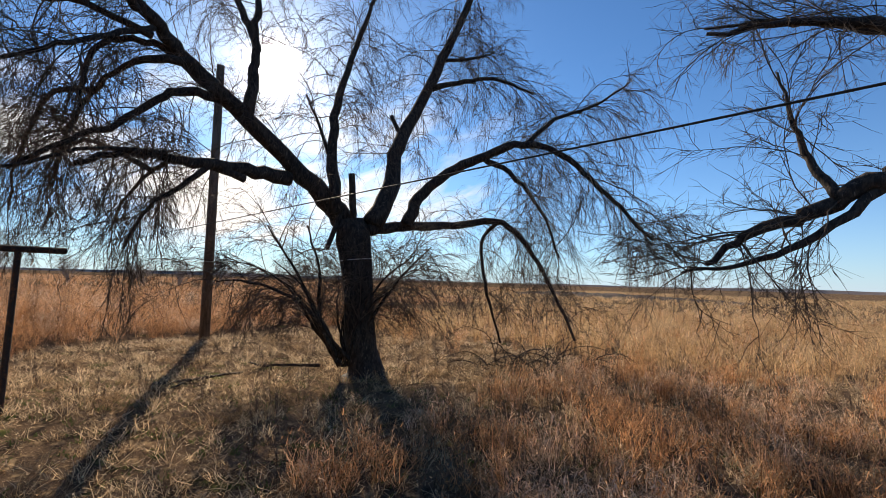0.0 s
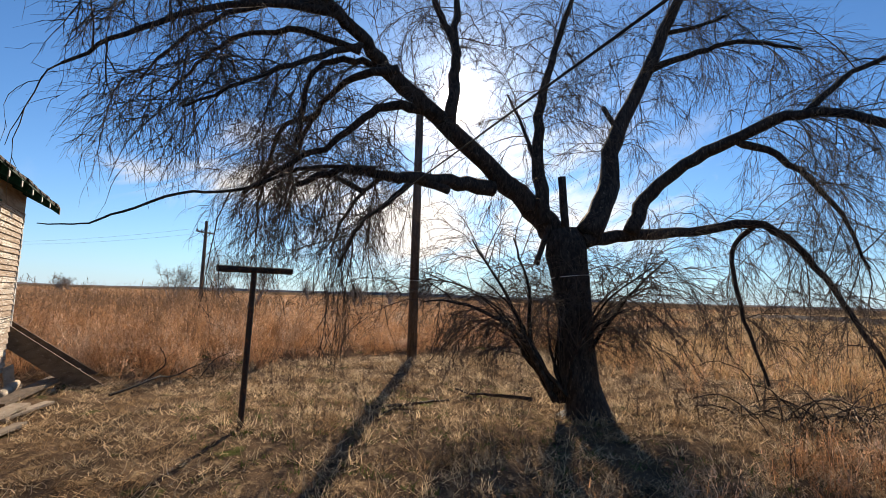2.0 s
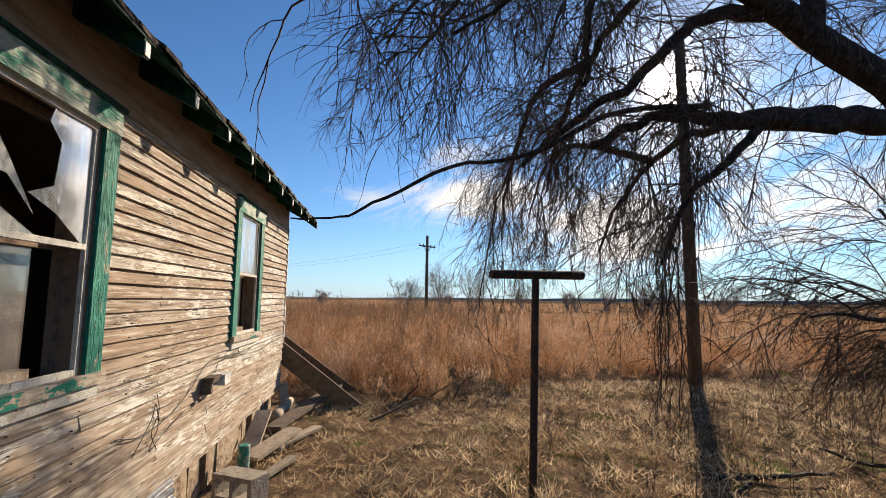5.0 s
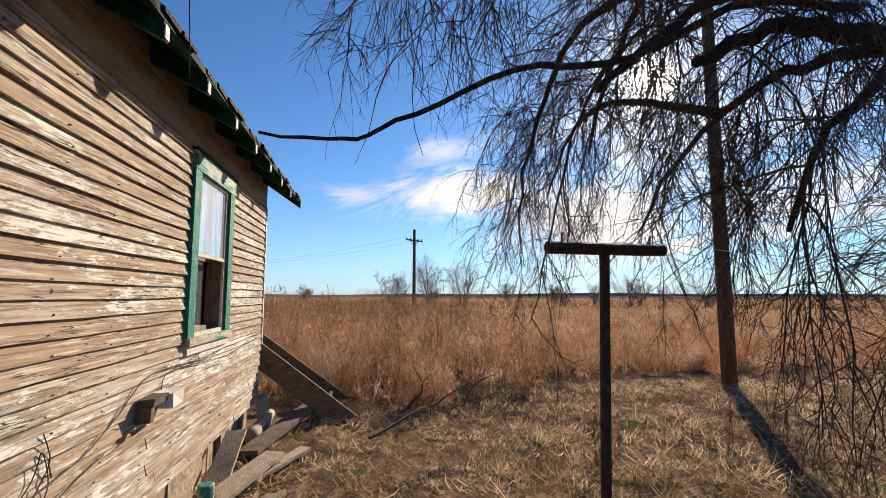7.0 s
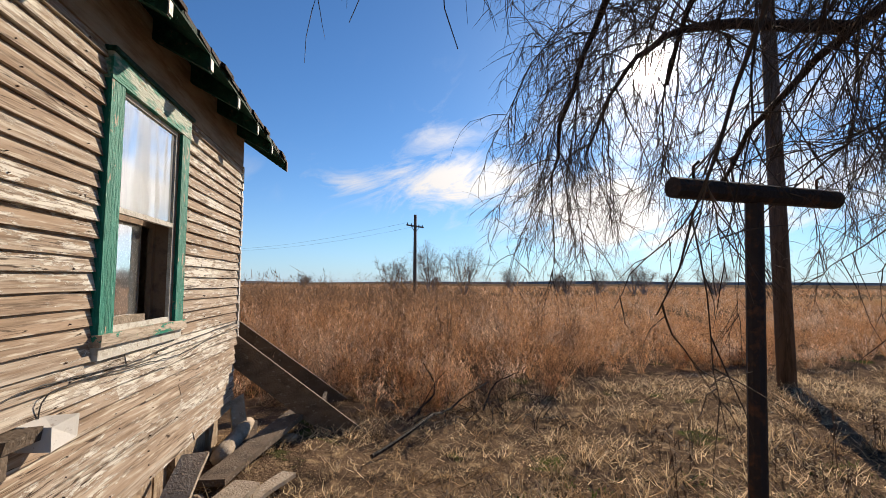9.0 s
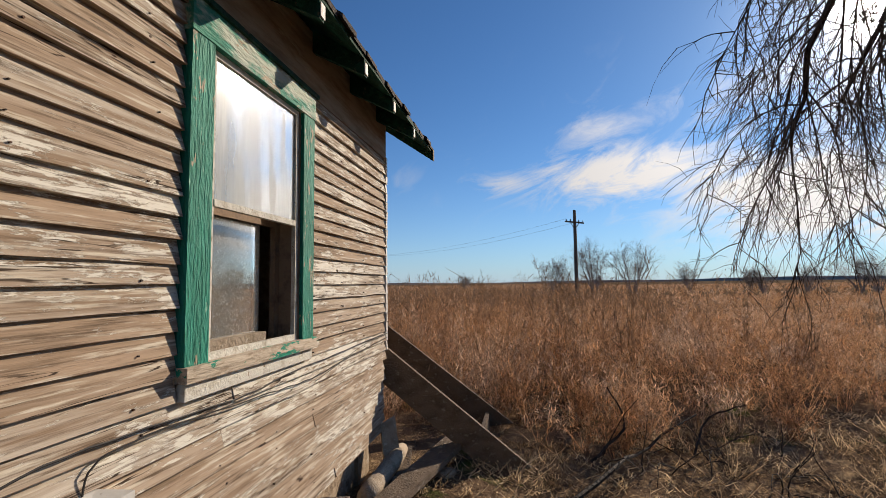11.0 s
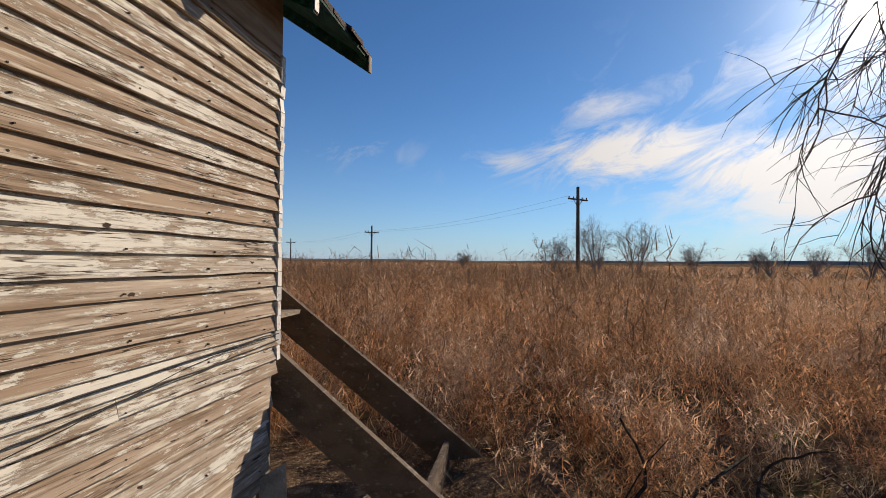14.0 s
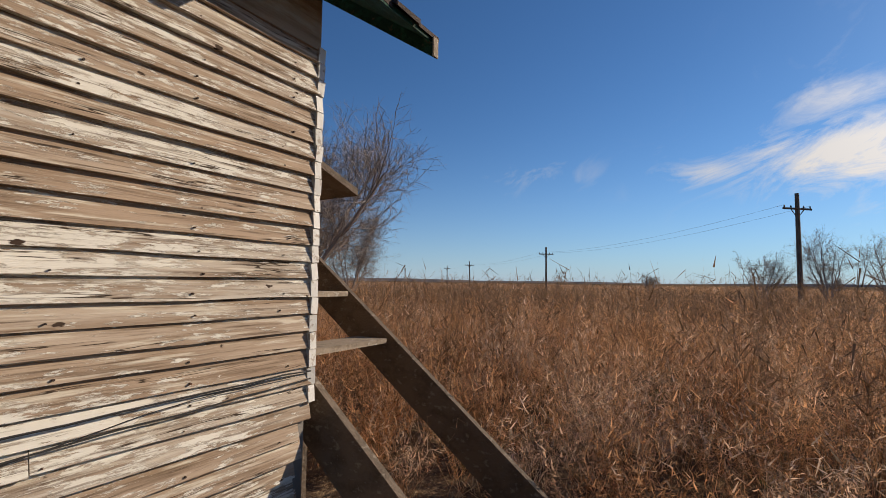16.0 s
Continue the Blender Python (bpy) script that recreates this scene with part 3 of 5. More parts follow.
# windows
def window(name, x0, x1, broken):
    """Outer trim, sill, storm frame, dusty upper pane, deep set lower sash. x0 < x1."""
    w = thing(name, "old double-hung window in flaking green trim" + (" with broken panes" if broken else " with dusty upper pane"), "window", kind="structure", at=((x0 + x1) / 2, WALL, W_LOW))
    tw = 0.125
    out = WALL + 0.028
    for a, c in ((x0, x0 + tw), (x1 - tw, x1)):
        part("side_trim", Buf().box((a, WALL - 0.03, W_LOW + 0.085), (c, out, W_TOP - 0.13)), GREEN, w)
    part("head_trim", Buf().box((x0 - 0.005, WALL - 0.03, W_TOP - 0.13), (x1 + 0.005, out + 0.004, W_TOP)), GREENH, w, "pale flaking green head trim")
    part("drip_cap", Buf().box((x0 - 0.02, WALL - 0.02, W_TOP), (x1 + 0.02, out + 0.02, W_TOP + 0.022)), SHADEGREEN, w)
    part("sill", Buf().box((x0 - 0.01, WALL - 0.13, W_LOW + 0.03), (x1 + 0.01, WALL + 0.05, W_LOW + 0.085), jag=0.004), SILLWOOD, w, "bare wooden sill with green paint flakes")
    part("apron", Buf().box((x0 + 0.01, WALL - 0.01, W_LOW - 0.03), (x1 - 0.01, WALL + 0.026, W_LOW + 0.03)), SASH, w)
    ix0, ix1, iz0, iz1 = x0 + tw, x1 - tw, W_LOW + 0.085, W_TOP - 0.13
    part("jamb", Buf().box((ix0 - 0.005, WALL - 0.15, iz0), (ix0 + 0.018, WALL + 0.008, iz1)).box((ix1 - 0.018, WALL - 0.15, iz0), (ix1 + 0.005, WALL + 0.008, iz1)), INNER, w)
    y = WALL + 0.004
    fr = Buf()
    fr.box((ix0 + 0.018, y - 0.022, iz0), (ix0 + 0.042, y, iz1)).box((ix1 - 0.042, y - 0.022, iz0), (ix1 - 0.018, y, iz1))
    fr.box((ix0 + 0.042, y - 0.022, iz1 - 0.025), (ix1 - 0.042, y, iz1)).box((ix0 + 0.042, y - 0.022, W_RAIL - 0.022), (ix1 - 0.042, y + 0.003, W_RAIL + 0.006)).box((ix0 + 0.042, y - 0.022, iz0), (ix1 - 0.042, y, iz0 + 0.03))
    storm = part("storm_frame", fr, SASH, w, "chalky white storm frame")
    gx0, gx1, gz0, gz1 = ix0 + 0.042, ix1 - 0.042, W_RAIL + 0.006, iz1 - 0.025
    yg = y - 0.011

    def pane(nm, outline, mat, yy, parent):
        n = len(outline)
        vs = [(px, yy, pz) for px, pz in outline] + [(px, yy - 0.003, pz) for px, pz in outline]
        fs = [tuple(range(n)), tuple(range(n, 2 * n))[::-1]] + [(i, i + n, (i + 1) % n + n, (i + 1) % n) for i in range(n)]
        p = part(nm, Buf().add(vs, fs), mat, parent)
        p.visible_shadow = False
        return p

    W, H = gx1 - gx0, gz1 - gz0
    if broken:
        # seen from outside the picture's left is the larger x
        left_shard = ((0, 0), (0.13, 0), (0.42, 0.5), (0.6, 0.85), (0.42, 0.62), (0.33, 0.6), (0.4, 0.85), (0.62, 1), (0, 1))
        right_shard = ((0.68, 0), (1, 0), (1, 1), (0.97, 1), (0.75, 0.8), (0.55, 0.7), (0.72, 0.6), (0.75, 0.25), (0.65, 0.12))
        for nm, outline in (("upper_pane", left_shard), ("glass_shard", right_shard)):
            pane(nm, [(gx1 - u * W, gz1 - v * H) for u, v in outline], DUSTY, yg, storm)
    else:
        pane("upper_pane", [(gx0, gz0), (gx1, gz0), (gx1, gz1), (gx0, gz1)], DUSTY, yg, storm)
    # inner sash, set back
    ys = WALL - 0.10
    s = Buf()
    s.box((ix0 + 0.018, ys - 0.03, iz0), (ix0 + 0.06, ys, iz1)).box((ix1 - 0.06, ys - 0.03, iz0), (ix1 - 0.018, ys, iz1)).box((ix0 + 0.06, ys - 0.03, W_RAIL - 0.03), (ix1 - 0.06, ys, W_RAIL + 0.02)).box((ix0 + 0.06, ys - 0.03, iz1 - 0.05), (ix1 - 0.06, ys, iz1))
    sash = part("inner_sash", s, INNER, w, "old brown inner sash")
    cut = ix0 + 0.06 + 0.17 * (ix1 - ix0)
    part("bottom_rail", Buf().box((cut, ys - 0.028, iz0), (ix1 - 0.06, ys + 0.03, iz0 + 0.06)), PALEWOOD, sash, "bleached bottom rail")
    if broken:
        W2 = ix1 - 0.06 - cut
        pane("lower_pane", [(cut, iz0 + 0.06), (ix1 - 0.06, iz0 + 0.06), (ix1 - 0.06, W_RAIL - 0.03), (ix1 - 0.06 - 0.16 * W2, W_RAIL - 0.03), (ix1 - 0.06 - 0.42 * W2, W_RAIL - 0.22), (ix1 - 0.06 - 0.47 * W2, W_RAIL - 0.32), (ix1 - 0.06 - 0.5 * W2, W_RAIL - 0.2), (ix1 - 0.06 - 0.45 * W2, W_RAIL - 0.03), (cut, W_RAIL - 0.03)], CLEAR, ys - 0.012, sash)
        part("curtain_rod", Buf().box((gx0 + 0.42 * W, ys - 0.2, gz0 - 0.1), (gx0 + 0.46 * W, ys - 0.17, gz1)), PALEWOOD, w)
    else:
        pane("lower_pane", [(cut, iz0 + 0.06), (ix1 - 0.06, iz0 + 0.06), (ix1 - 0.06, W_RAIL - 0.03), (cut, W_RAIL - 0.03)], CLEAR, ys - 0.012, sash)
    return w


window("window_1", *WINDOWS[0], True)
window("window_2", *WINDOWS[1], False)


# ---- trees ----
def spline(points, n):
    """n smooth points through the given ones."""
    p = np.array(points, float)
    p = np.concatenate([[2 * p[0] - p[1]], p, [2 * p[-1] - p[-2]]])
    out = []
    m = len(p) - 3
    for u in np.linspace(0, m, n):
        i = min(int(u), m - 1)
        f = u - i
        a, b0, c, d = p[i:i + 4]
        out.append(0.5 * (2 * b0 + (c - a) * f + (2 * a - 5 * b0 + 4 * c - d) * f * f + (3 * b0 - a - 3 * c + d) * f ** 3))
    return np.array(out)


def shoots(starts, dirs, lengths, droop, wander, k):
    """Paths of k points from starts along dirs that bend down by droop and wander."""
    n = len(starts)
    p = np.zeros((n, k, 3))
    p[:, 0] = starts
    d = dirs / (np.linalg.norm(dirs, axis=1, keepdims=True) + 1e-9)
    step = (lengths / (k - 1))[:, None]
    for i in range(1, k):
        d = d + rng.normal(0, wander, (n, 3)) + np.array([0, 0, -1.0]) * (droop[:, None] if np.ndim(droop) else droop) * step
        d /= np.linalg.norm(d, axis=1, keepdims=True)
        p[:, i] = p[:, i - 1] + d * step
    return p


def pick(paths, per, lo=0.2):
    """Start points and directions on paths, per of them on each."""
    n, k, _ = paths.shape
    i = np.repeat(np.arange(n), per)
    u = rng.uniform(lo, 0.98, len(i)) * (k - 1)
    j = u.astype(int)
    f = (u - j)[:, None]
    a, b = paths[i, j], paths[i, np.minimum(j + 1, k - 1)]
    return a + (b - a) * f, b - a


def twig_crown(limbs, second, third, fourth, droop, lens, radius=0.012, floor_z=0.5, keep=None):
    """Three orders of drooping twigs on the limbs; limbs: list of (K, 3) arrays and densities."""
    def kept(p):
        ok = p[:, :, 2].min(axis=1) > floor_z
        return ok if keep is None else ok & keep(p)

    st, dr = [], []
    for pts, dens in limbs:
        path = pts[None]
        length = np.linalg.norm(np.diff(pts, axis=0), axis=1).sum()
        m = max(1, int(second * dens * length))
        a, d = pick(path, m, 0.3)
        st.append(a)
        dr.append(d / np.linalg.norm(d, axis=1, keepdims=True))
    st, dr = np.concatenate(st), np.concatenate(dr)
    n = len(st)
    side = rng.normal(size=(n, 3))
    p2 = shoots(st, dr * 0.6 + side * 0.55 + np.array([0, 0, 0.25]), rng.uniform(0.5, 1.0, n) * lens[0], droop * rng.uniform(0.4, 1.2, n), 0.14, 9)
    p2 = p2[kept(p2)]
    a, d = pick(p2, third, 0.15)
    d /= np.linalg.norm(d, axis=1, keepdims=True)
    p3 = shoots(a, d + rng.normal(0, 0.55, d.shape), rng.uniform(0.4, 1.0, len(a)) * lens[1], droop * rng.uniform(0.6, 1.6, len(a)), 0.16, 7)
    p3 = p3[kept(p3)]
    a, d = pick(p3, fourth, 0.1)
    d /= np.linalg.norm(d, axis=1, keepdims=True)
    p4 = shoots(a, d + rng.normal(0, 0.6, d.shape), rng.uniform(0.3, 1.0, len(a)) * lens[2], droop * 1.2, 0.18, 4)
    p4 = p4[kept(p4)]
    out = []
    for p, r in ((p2, radius), (p3, radius * 0.48), (p4, radius * 0.30)):
        out.append(strands(p, np.full(len(p), r) * rng.uniform(0.7, 1.3, len(p)), np.full(len(p), r * 0.3)))
    vs, qs, k = [], [], 0
    for v, q in out:
        vs.append(v)
        qs.append(q + k)
        k += len(v)
    return np.concatenate(vs), np.concatenate(qs)


BRANCHES = [
    (0.2, 0.05, [(-6.3, 5.58, 2.57), (-6.53, 5.24, 3.04), (-6.64, 4.71, 3.43), (-6.68, 3.77, 4.04), (-6.64, 2.96, 4.44), (-6.53, 2.45, 4.77), (-6.43, 2.05, 4.97), (-6.27, 1.56, 5.17)]),
    (0.1, 0.04, [(-6.66, 3.81, 4.03), (-6.63, 3.86, 4.75), (-6.64, 3.85, 5.25), (-6.75, 3.66, 5.68), (-6.79, 3.47, 6.13)]),
    (0.07, 0.03, [(-6.64, 3.85, 5.25), (-6.69, 3.89, 5.96), (-6.72, 3.82, 6.5)]),
    (0.13, 0.03, [(-6.69, 4.64, 3.25), (-6.67, 3.91, 3.22), (-6.6, 3.3, 3.19), (-6.58, 2.8, 3.13), (-6.55, 2.25, 3.1), (-6.54, 1.7, 2.83)]),
    (0.06, 0.02, [(-6.65, 2.79, 4.57), (-6.71, 2.51, 4.6), (-6.71, 2.15, 4.52), (-6.74, 1.85, 4.25), (-6.71, 1.76, 3.81), (-6.66, 1.7, 3.37)]),
    (0.08, 0.02, [(-6.7, 3.5, 4.2), (-6.74, 3.03, 4.17), (-6.72, 2.63, 3.94), (-6.65, 2.14, 3.44), (-6.62, 1.61, 3.05), (-6.6, 1.16, 2.66)]),
    (0.05, 0.015, [(-6.6, 3.3, 3.19), (-6.55, 2.88, 2.8), (-6.58, 2.5, 2.44), (-6.6, 2.27, 1.92)]),
    (0.12, 0.025, [(-6.28, 5.31, 2.74), (-6.43, 5.29, 3.94), (-6.51, 5.51, 5.05), (-6.43, 5.89, 6.27), (-6.28, 6.18, 7.28)]),
    (0.04, 0.015, [(-6.42, 5.31, 3.54), (-6.49, 5.07, 4.19), (-6.57, 4.8, 4.71)]),
    (0.19, 0.05, [(-5.86, 5.76, 2.57), (-5.84, 6.18, 3.3), (-5.95, 6.49, 4.16), (-5.88, 7.07, 5.25), (-5.67, 7.61, 6.49), (-5.46, 7.99, 7.54), (-5.37, 8.17, 8.32)]),
    (0.07, 0.02, [(-5.79, 7.27, 5.54), (-5.25, 7.65, 5.68), (-4.66, 8.01, 5.74), (-4.01, 8.23, 5.38)]),
    (0.05, 0.02, [(-5.75, 7.5, 6.2), (-5.33, 8.08, 6.38), (-5.09, 8.46, 6.6)]),
    (0.12, 0.02, [(-5.48, 6.23, 2.61), (-5.37, 6.46, 3.15), (-4.83, 6.73, 3.62), (-4.27, 6.97, 3.89), (-3.62, 7.2, 4.06), (-2.97, 7.37, 3.74), (-2.42, 7.45, 3.18), (-2.02, 7.46, 2.74), (-1.67, 7.54, 2.34)]),
    (0.06, 0.015, [(-4.36, 6.92, 3.86), (-3.92, 7.39, 3.5), (-3.53, 7.79, 2.81), (-3.33, 7.98, 2.11)]),
    (0.05, 0.012, [(-3.62, 7.2, 4.06), (-3.26, 7.58, 4.54), (-2.7, 7.99, 4.82), (-2.18, 8.24, 5.21)]),
    (0.11, 0.025, [(-5.89, 5.73, 2.47), (-5.64, 6.49, 2.63), (-5.2, 7.33, 2.71), (-4.6, 8.04, 2.84), (-4.18, 8.48, 2.36), (-3.81, 8.76, 1.59), (-3.37, 8.93, 0.55)]),
    (0.045, 0.02, [(-4.65, 8.04, 2.82), (-4.95, 7.97, 2.43), (-4.85, 8.05, 1.41), (-4.6, 8.18, 0.45)]),
    (0.06, 0.055, [(-6.01, 5.46, 2.64), (-6.05, 5.42, 3.42)]),
    (0.05, 0.04, [(-5.95, 6.62, 4.3), (-6.16, 6.48, 4.79)]),
    (0.05, 0.04, [(-6.25, 5.4, 2.75), (-6.31, 5.17, 2.12)]),
    (0.05, 0.012, [(-6.15, 5.45, 0.32), (-6.23, 5.06, 0.92), (-6.32, 4.63, 1.65), (-6.53, 4.17, 2.42)]),
    (0.05, 0.012, [(-6.18, 5.42, 0.34), (-6.34, 5.09, 1.0), (-6.28, 5.01, 1.75), (-6.42, 4.83, 2.49)]),
    (0.035, 0.01, [(-5.82, 5.7, 0.85), (-5.37, 5.93, 1.61), (-4.94, 6.28, 2.21)]),
    (0.045, 0.01, [(-6.14, 5.32, 0.35), (-6.23, 4.75, 1.16), (-6.47, 3.9, 1.54), (-6.43, 3.36, 1.53)]),
    (0.026, 0.005, [(-6.4, 2.6, 3.15), (-6.2, 1.7, 2.95), (-6.2, 1.1, 2.62), (-6.12, 0.6, 2.5), (-6.08, 0.12, 2.26), (-6.0, -0.12, 2.12), (-5.84, -0.39, 2.07)]),
    (0.055, 0.012, [(-6.3, 2.1, 4.75), (-6.0, 1.4, 5.1), (-5.7, 0.7, 5.1), (-5.5, 0.2, 4.8), (-5.4, -0.2, 4.3)]),
    (0.045, 0.012, [(-5.9, 1.1, 5.1), (-5.2, 0.9, 5.2), (-4.6, 0.6, 4.9), (-4.3, 0.4, 4.4)]),
    (0.05, 0.012, [(-6.3, 2.3, 4.5), (-6.6, 1.7, 4.7), (-6.9, 1.1, 4.6), (-7.2, 0.7, 4.3), (-7.4, 0.4, 3.9)]),
    (0.05, 0.012, [(-7.4, 2.1, 4.0), (-8.4, 1.9, 4.1), (-9.3, 1.9, 3.7), (-10.0, 1.9, 3.1), (-10.5, 2.0, 2.6)]),
    (0.05, 0.012, [(-8.0, 3.1, 3.2), (-9.0, 2.6, 3.7), (-9.9, 2.5, 3.6), (-10.7, 2.5, 3.0)]),
    (0.06, 0.012, [(-6.43, 2.05, 4.97), (-6.3, 1.3, 4.75), (-6.1, 0.6, 4.3), (-5.9, 0.0, 3.75), (-5.8, -0.35, 3.35)]),
    (0.05, 0.012, [(-6.27, 1.56, 5.17), (-5.7, 0.9, 4.9), (-5.2, 0.3, 4.45), (-4.9, -0.1, 3.9)]),
    (0.05, 0.012, [(-6.4, 1.9, 5.0), (-6.9, 1.2, 5.0), (-7.1, 0.5, 4.5), (-7.2, 0.1, 3.9)]),
    (0.05, 0.012, [(-6.53, 2.45, 4.77), (-6.2, 1.7, 4.2), (-5.95, 1.1, 3.7), (-5.8, 0.5, 3.2)]),
    (0.06, 0.015, [(-5.9, 2.6, 4.2), (-6.7, 2.3, 4.3), (-7.4, 2.1, 4.0), (-8.0, 2.0, 3.5), (-8.4, 2.0, 2.9)]),
    (0.06, 0.015, [(-6.3, 3.6, 3.0), (-7.2, 3.2, 3.3), (-8.0, 3.1, 3.2), (-8.7, 3.0, 2.8), (-9.2, 3.0, 2.3)]),
]
for k in range(18):
    a0 = rng.uniform(2.2, 4.9) if k < 8 else rng.uniform(-0.6, 2.2)
    ln = rng.uniform(0.5, 1.0)
    BRANCHES.append((0.03, 0.007, [(-6.2 + 0.05 * (k % 9), 5.45 + 0.04 * (k % 9), 0.15), (-6.2 + 0.5 * ln * math.cos(a0), 5.4 + 0.5 * ln * math.sin(a0), 0.8 * ln + 0.2), (-6.2 + 1.0 * ln * math.cos(a0), 5.4 + 1.0 * ln * math.sin(a0), 1.5 * ln + 0.2), (-6.2 + 1.7 * ln * math.cos(a0), 5.4 + 1.7 * ln * math.sin(a0), 1.95 * ln + 0.2)]))
elm = thing("elm_tree", "bare spreading elm with drooping twigs and furrowed dark bark", "tree", at=(-5.95, 5.8, 0))
tp = spline([(-5.93, 5.84, -0.1), (-5.93, 5.82, 0.1), (-6.0, 5.74, 0.6), (-6.04, 5.69, 1.4), (-6.08, 5.6, 2.1), (-6.12, 5.54, 2.66)], 16)
part("trunk", Buf().tube(tp, [0.50, 0.44, 0.35, 0.305, 0.28, 0.27, 0.265, 0.26, 0.26, 0.255, 0.26, 0.27, 0.285, 0.30, 0.29, 0.2], 14, 0.06), BARK, elm, smooth=True)
crown = []
for r0, r1, pts in BRANCHES:
    n = 4 * len(pts)
    sp = spline(pts, n)
    if r0 >= 0.02 and len(pts) > 2:
        sp[1:-1] += rng.normal(0, min(r0 * 0.22, 0.014), (n - 2, 3))
    part("limb", Buf().tube(sp, [r0 + (r1 - r0) * (i / (n - 1)) ** 0.8 for i in range(n)], 8 if r0 > 0.07 else 6, 0.08), BARK, elm, smooth=True)
    if len(pts) > 2:
        low = pts[0][2] < 1.2
        left = pts[-1][1] < 3.6
        crown.append((sp, 0.62 if low else (0.42 if pts[-1][1] < 0.12 else ((1.0 if pts[-1][0] < -8 else 1.05) if left else 1.35))))


def clear_of_path(p):
    """Twigs keep off the walked line and the house."""
    low_y, low_z = p[:, :, 1].min(axis=1), p[:, :, 2].min(axis=1)
    return (low_y > np.where(low_z < 2.5, 0.8, 0.0)) | ((low_y > -0.6) & (low_z > 1.95) & ((low_z > 2.5) | (rng.random(len(p)) < 0.35)))


vs, qs = twig_crown(crown, 7.0, 12, 5, 1.5, (1.6, 0.75, 0.36), 0.0085, keep=clear_of_path)
part("crown", quick_mesh("crown", vs, qs, TWIG), None, elm, kind="stuff")

elm2 = thing("elm_tree", "second bare elm with low spreading branches at the yard's edge", "tree", at=(2.3, 6.6, 0))
part("trunk", Buf().tube(spline([(2.35, 6.55, -0.1), (2.2, 6.56, 0.6), (2.0, 6.6, 1.6), (1.75, 6.66, 2.8), (1.5, 6.7, 4.2), (1.4, 6.75, 5.6)], 14), [0.3 - 0.017 * i for i in range(14)], 10, 0.06), BARK, elm2, smooth=True)
crown = []
for r0, r1, pts in ((0.15, 0.03, [(1.75, 6.66, 2.85), (1.07, 6.28, 2.93), (0.63, 6.15, 2.72), (0.18, 6.09, 2.44), (-0.36, 6.0, 2.24), (-0.79, 5.87, 1.91)]),
                    (0.10, 0.02, [(1.6, 6.68, 3.45), (0.95, 6.3, 4.28), (0.27, 6.18, 4.54), (-0.77, 5.97, 4.62)]),
                    (0.06, 0.012, [(0.4, 6.12, 2.6), (0.2, 6.3, 3.0), (0.05, 6.4, 3.5), (-0.1, 6.5, 4.2)]),
                    (0.06, 0.012, [(0.9, 6.25, 2.85), (0.2, 5.9, 2.2), (-0.4, 5.7, 1.9), (-1.0, 5.6, 1.8)]),
                    (0.08, 0.015, [(1.5, 6.7, 4.0), (0.9, 6.9, 4.6), (0.1, 7.0, 5.0), (-0.9, 7.0, 5.2)])):
    n = 4 * len(pts)
    sp = spline(pts, n)
    sp[1:-1] += rng.normal(0, r0 * 0.2, (n - 2, 3))
    part("limb", Buf().tube(sp, [r0 + (r1 - r0) * i / (n - 1) for i in range(n)], 8, 0.08), BARK, elm2, smooth=True)
    crown.append((sp, 1.0))
vs, qs = twig_crown(crown, 5.5, 9, 5, 0.35, (1.5, 0.7, 0.35), 0.010)
part("crown", quick_mesh("crown", vs, qs, TWIG), None, elm2, kind="stuff")

# ---- yard things ----
post = thing("clothesline_post", "dark rusted iron T-shaped clothesline post", "clothesline post", at=(-7.06, 1.41, 0))
part("upright", Buf().tube([(-7.10, 1.38, -0.15), (-7.06, 1.41, 1.83)], [0.034, 0.032], 10), IRON, post)
bar = part("crossbar", Buf().tube([(-6.97, 1.0, 1.845), (-7.13, 1.86, 1.855)], [0.038, 0.038], 10), IRON, post)
for y, x in ((1.1, -6.99), (1.75, -7.11)):
    part("hook", Buf().tube([(x, y, 1.88), (x, y, 1.93), (x + 0.03, y, 1.94)], [0.006] * 3, 5), IRON, bar)

pole = thing("utility_pole", "weathered brown wooden utility pole", "utility pole", at=(-11.48, 5.94, 0))
part("pole_shaft", Buf().tube([(-11.48, 5.94, -0.3), (-11.49, 5.93, 3.5), (-11.51, 5.93, 6.9)], [0.125, 0.11, 0.095], 12, 0.02), POLEWOOD, pole, smooth=True)


def power_pole(x, y, top, spread, along):
    p = thing("power_pole", "distant dark power pole with one crossarm", "power pole", "power poles along the road", at=(x, y, 0))
    part("pole_shaft", Buf().tube([(x, y, -0.3), (x, y, top)], [0.17, 0.12], 8), POLEWOOD, p)
    ax = Vector((-along[1], along[0], 0)).normalized()
    arm_z = top - 1.0
    c = Vector((x, y, arm_z))
    arm = part("crossarm", Buf().tube([c - ax * spread, c + ax * spread], [0.07, 0.07], 6), POLEWOOD, p)
    part("brace", Buf().tube([c - ax * spread * 0.5, c - Vector((0, 0, 0.6)), c + ax * spread * 0.5], [0.03] * 3, 5), POLEWOOD, p)
    for k in (-0.92, -0.45, 0.45, 0.92):
        q = c + ax * spread * k
        part("insulator", Buf().tube([q, q + Vector((0, 0, 0.14)), q + Vector((0, 0, 0.22))], [0.03, 0.05, 0.02], 6), IRON, arm)
    return [c + ax * spread * k + Vector((0, 0, 0.22)) for k in (-0.92, 0.92)]


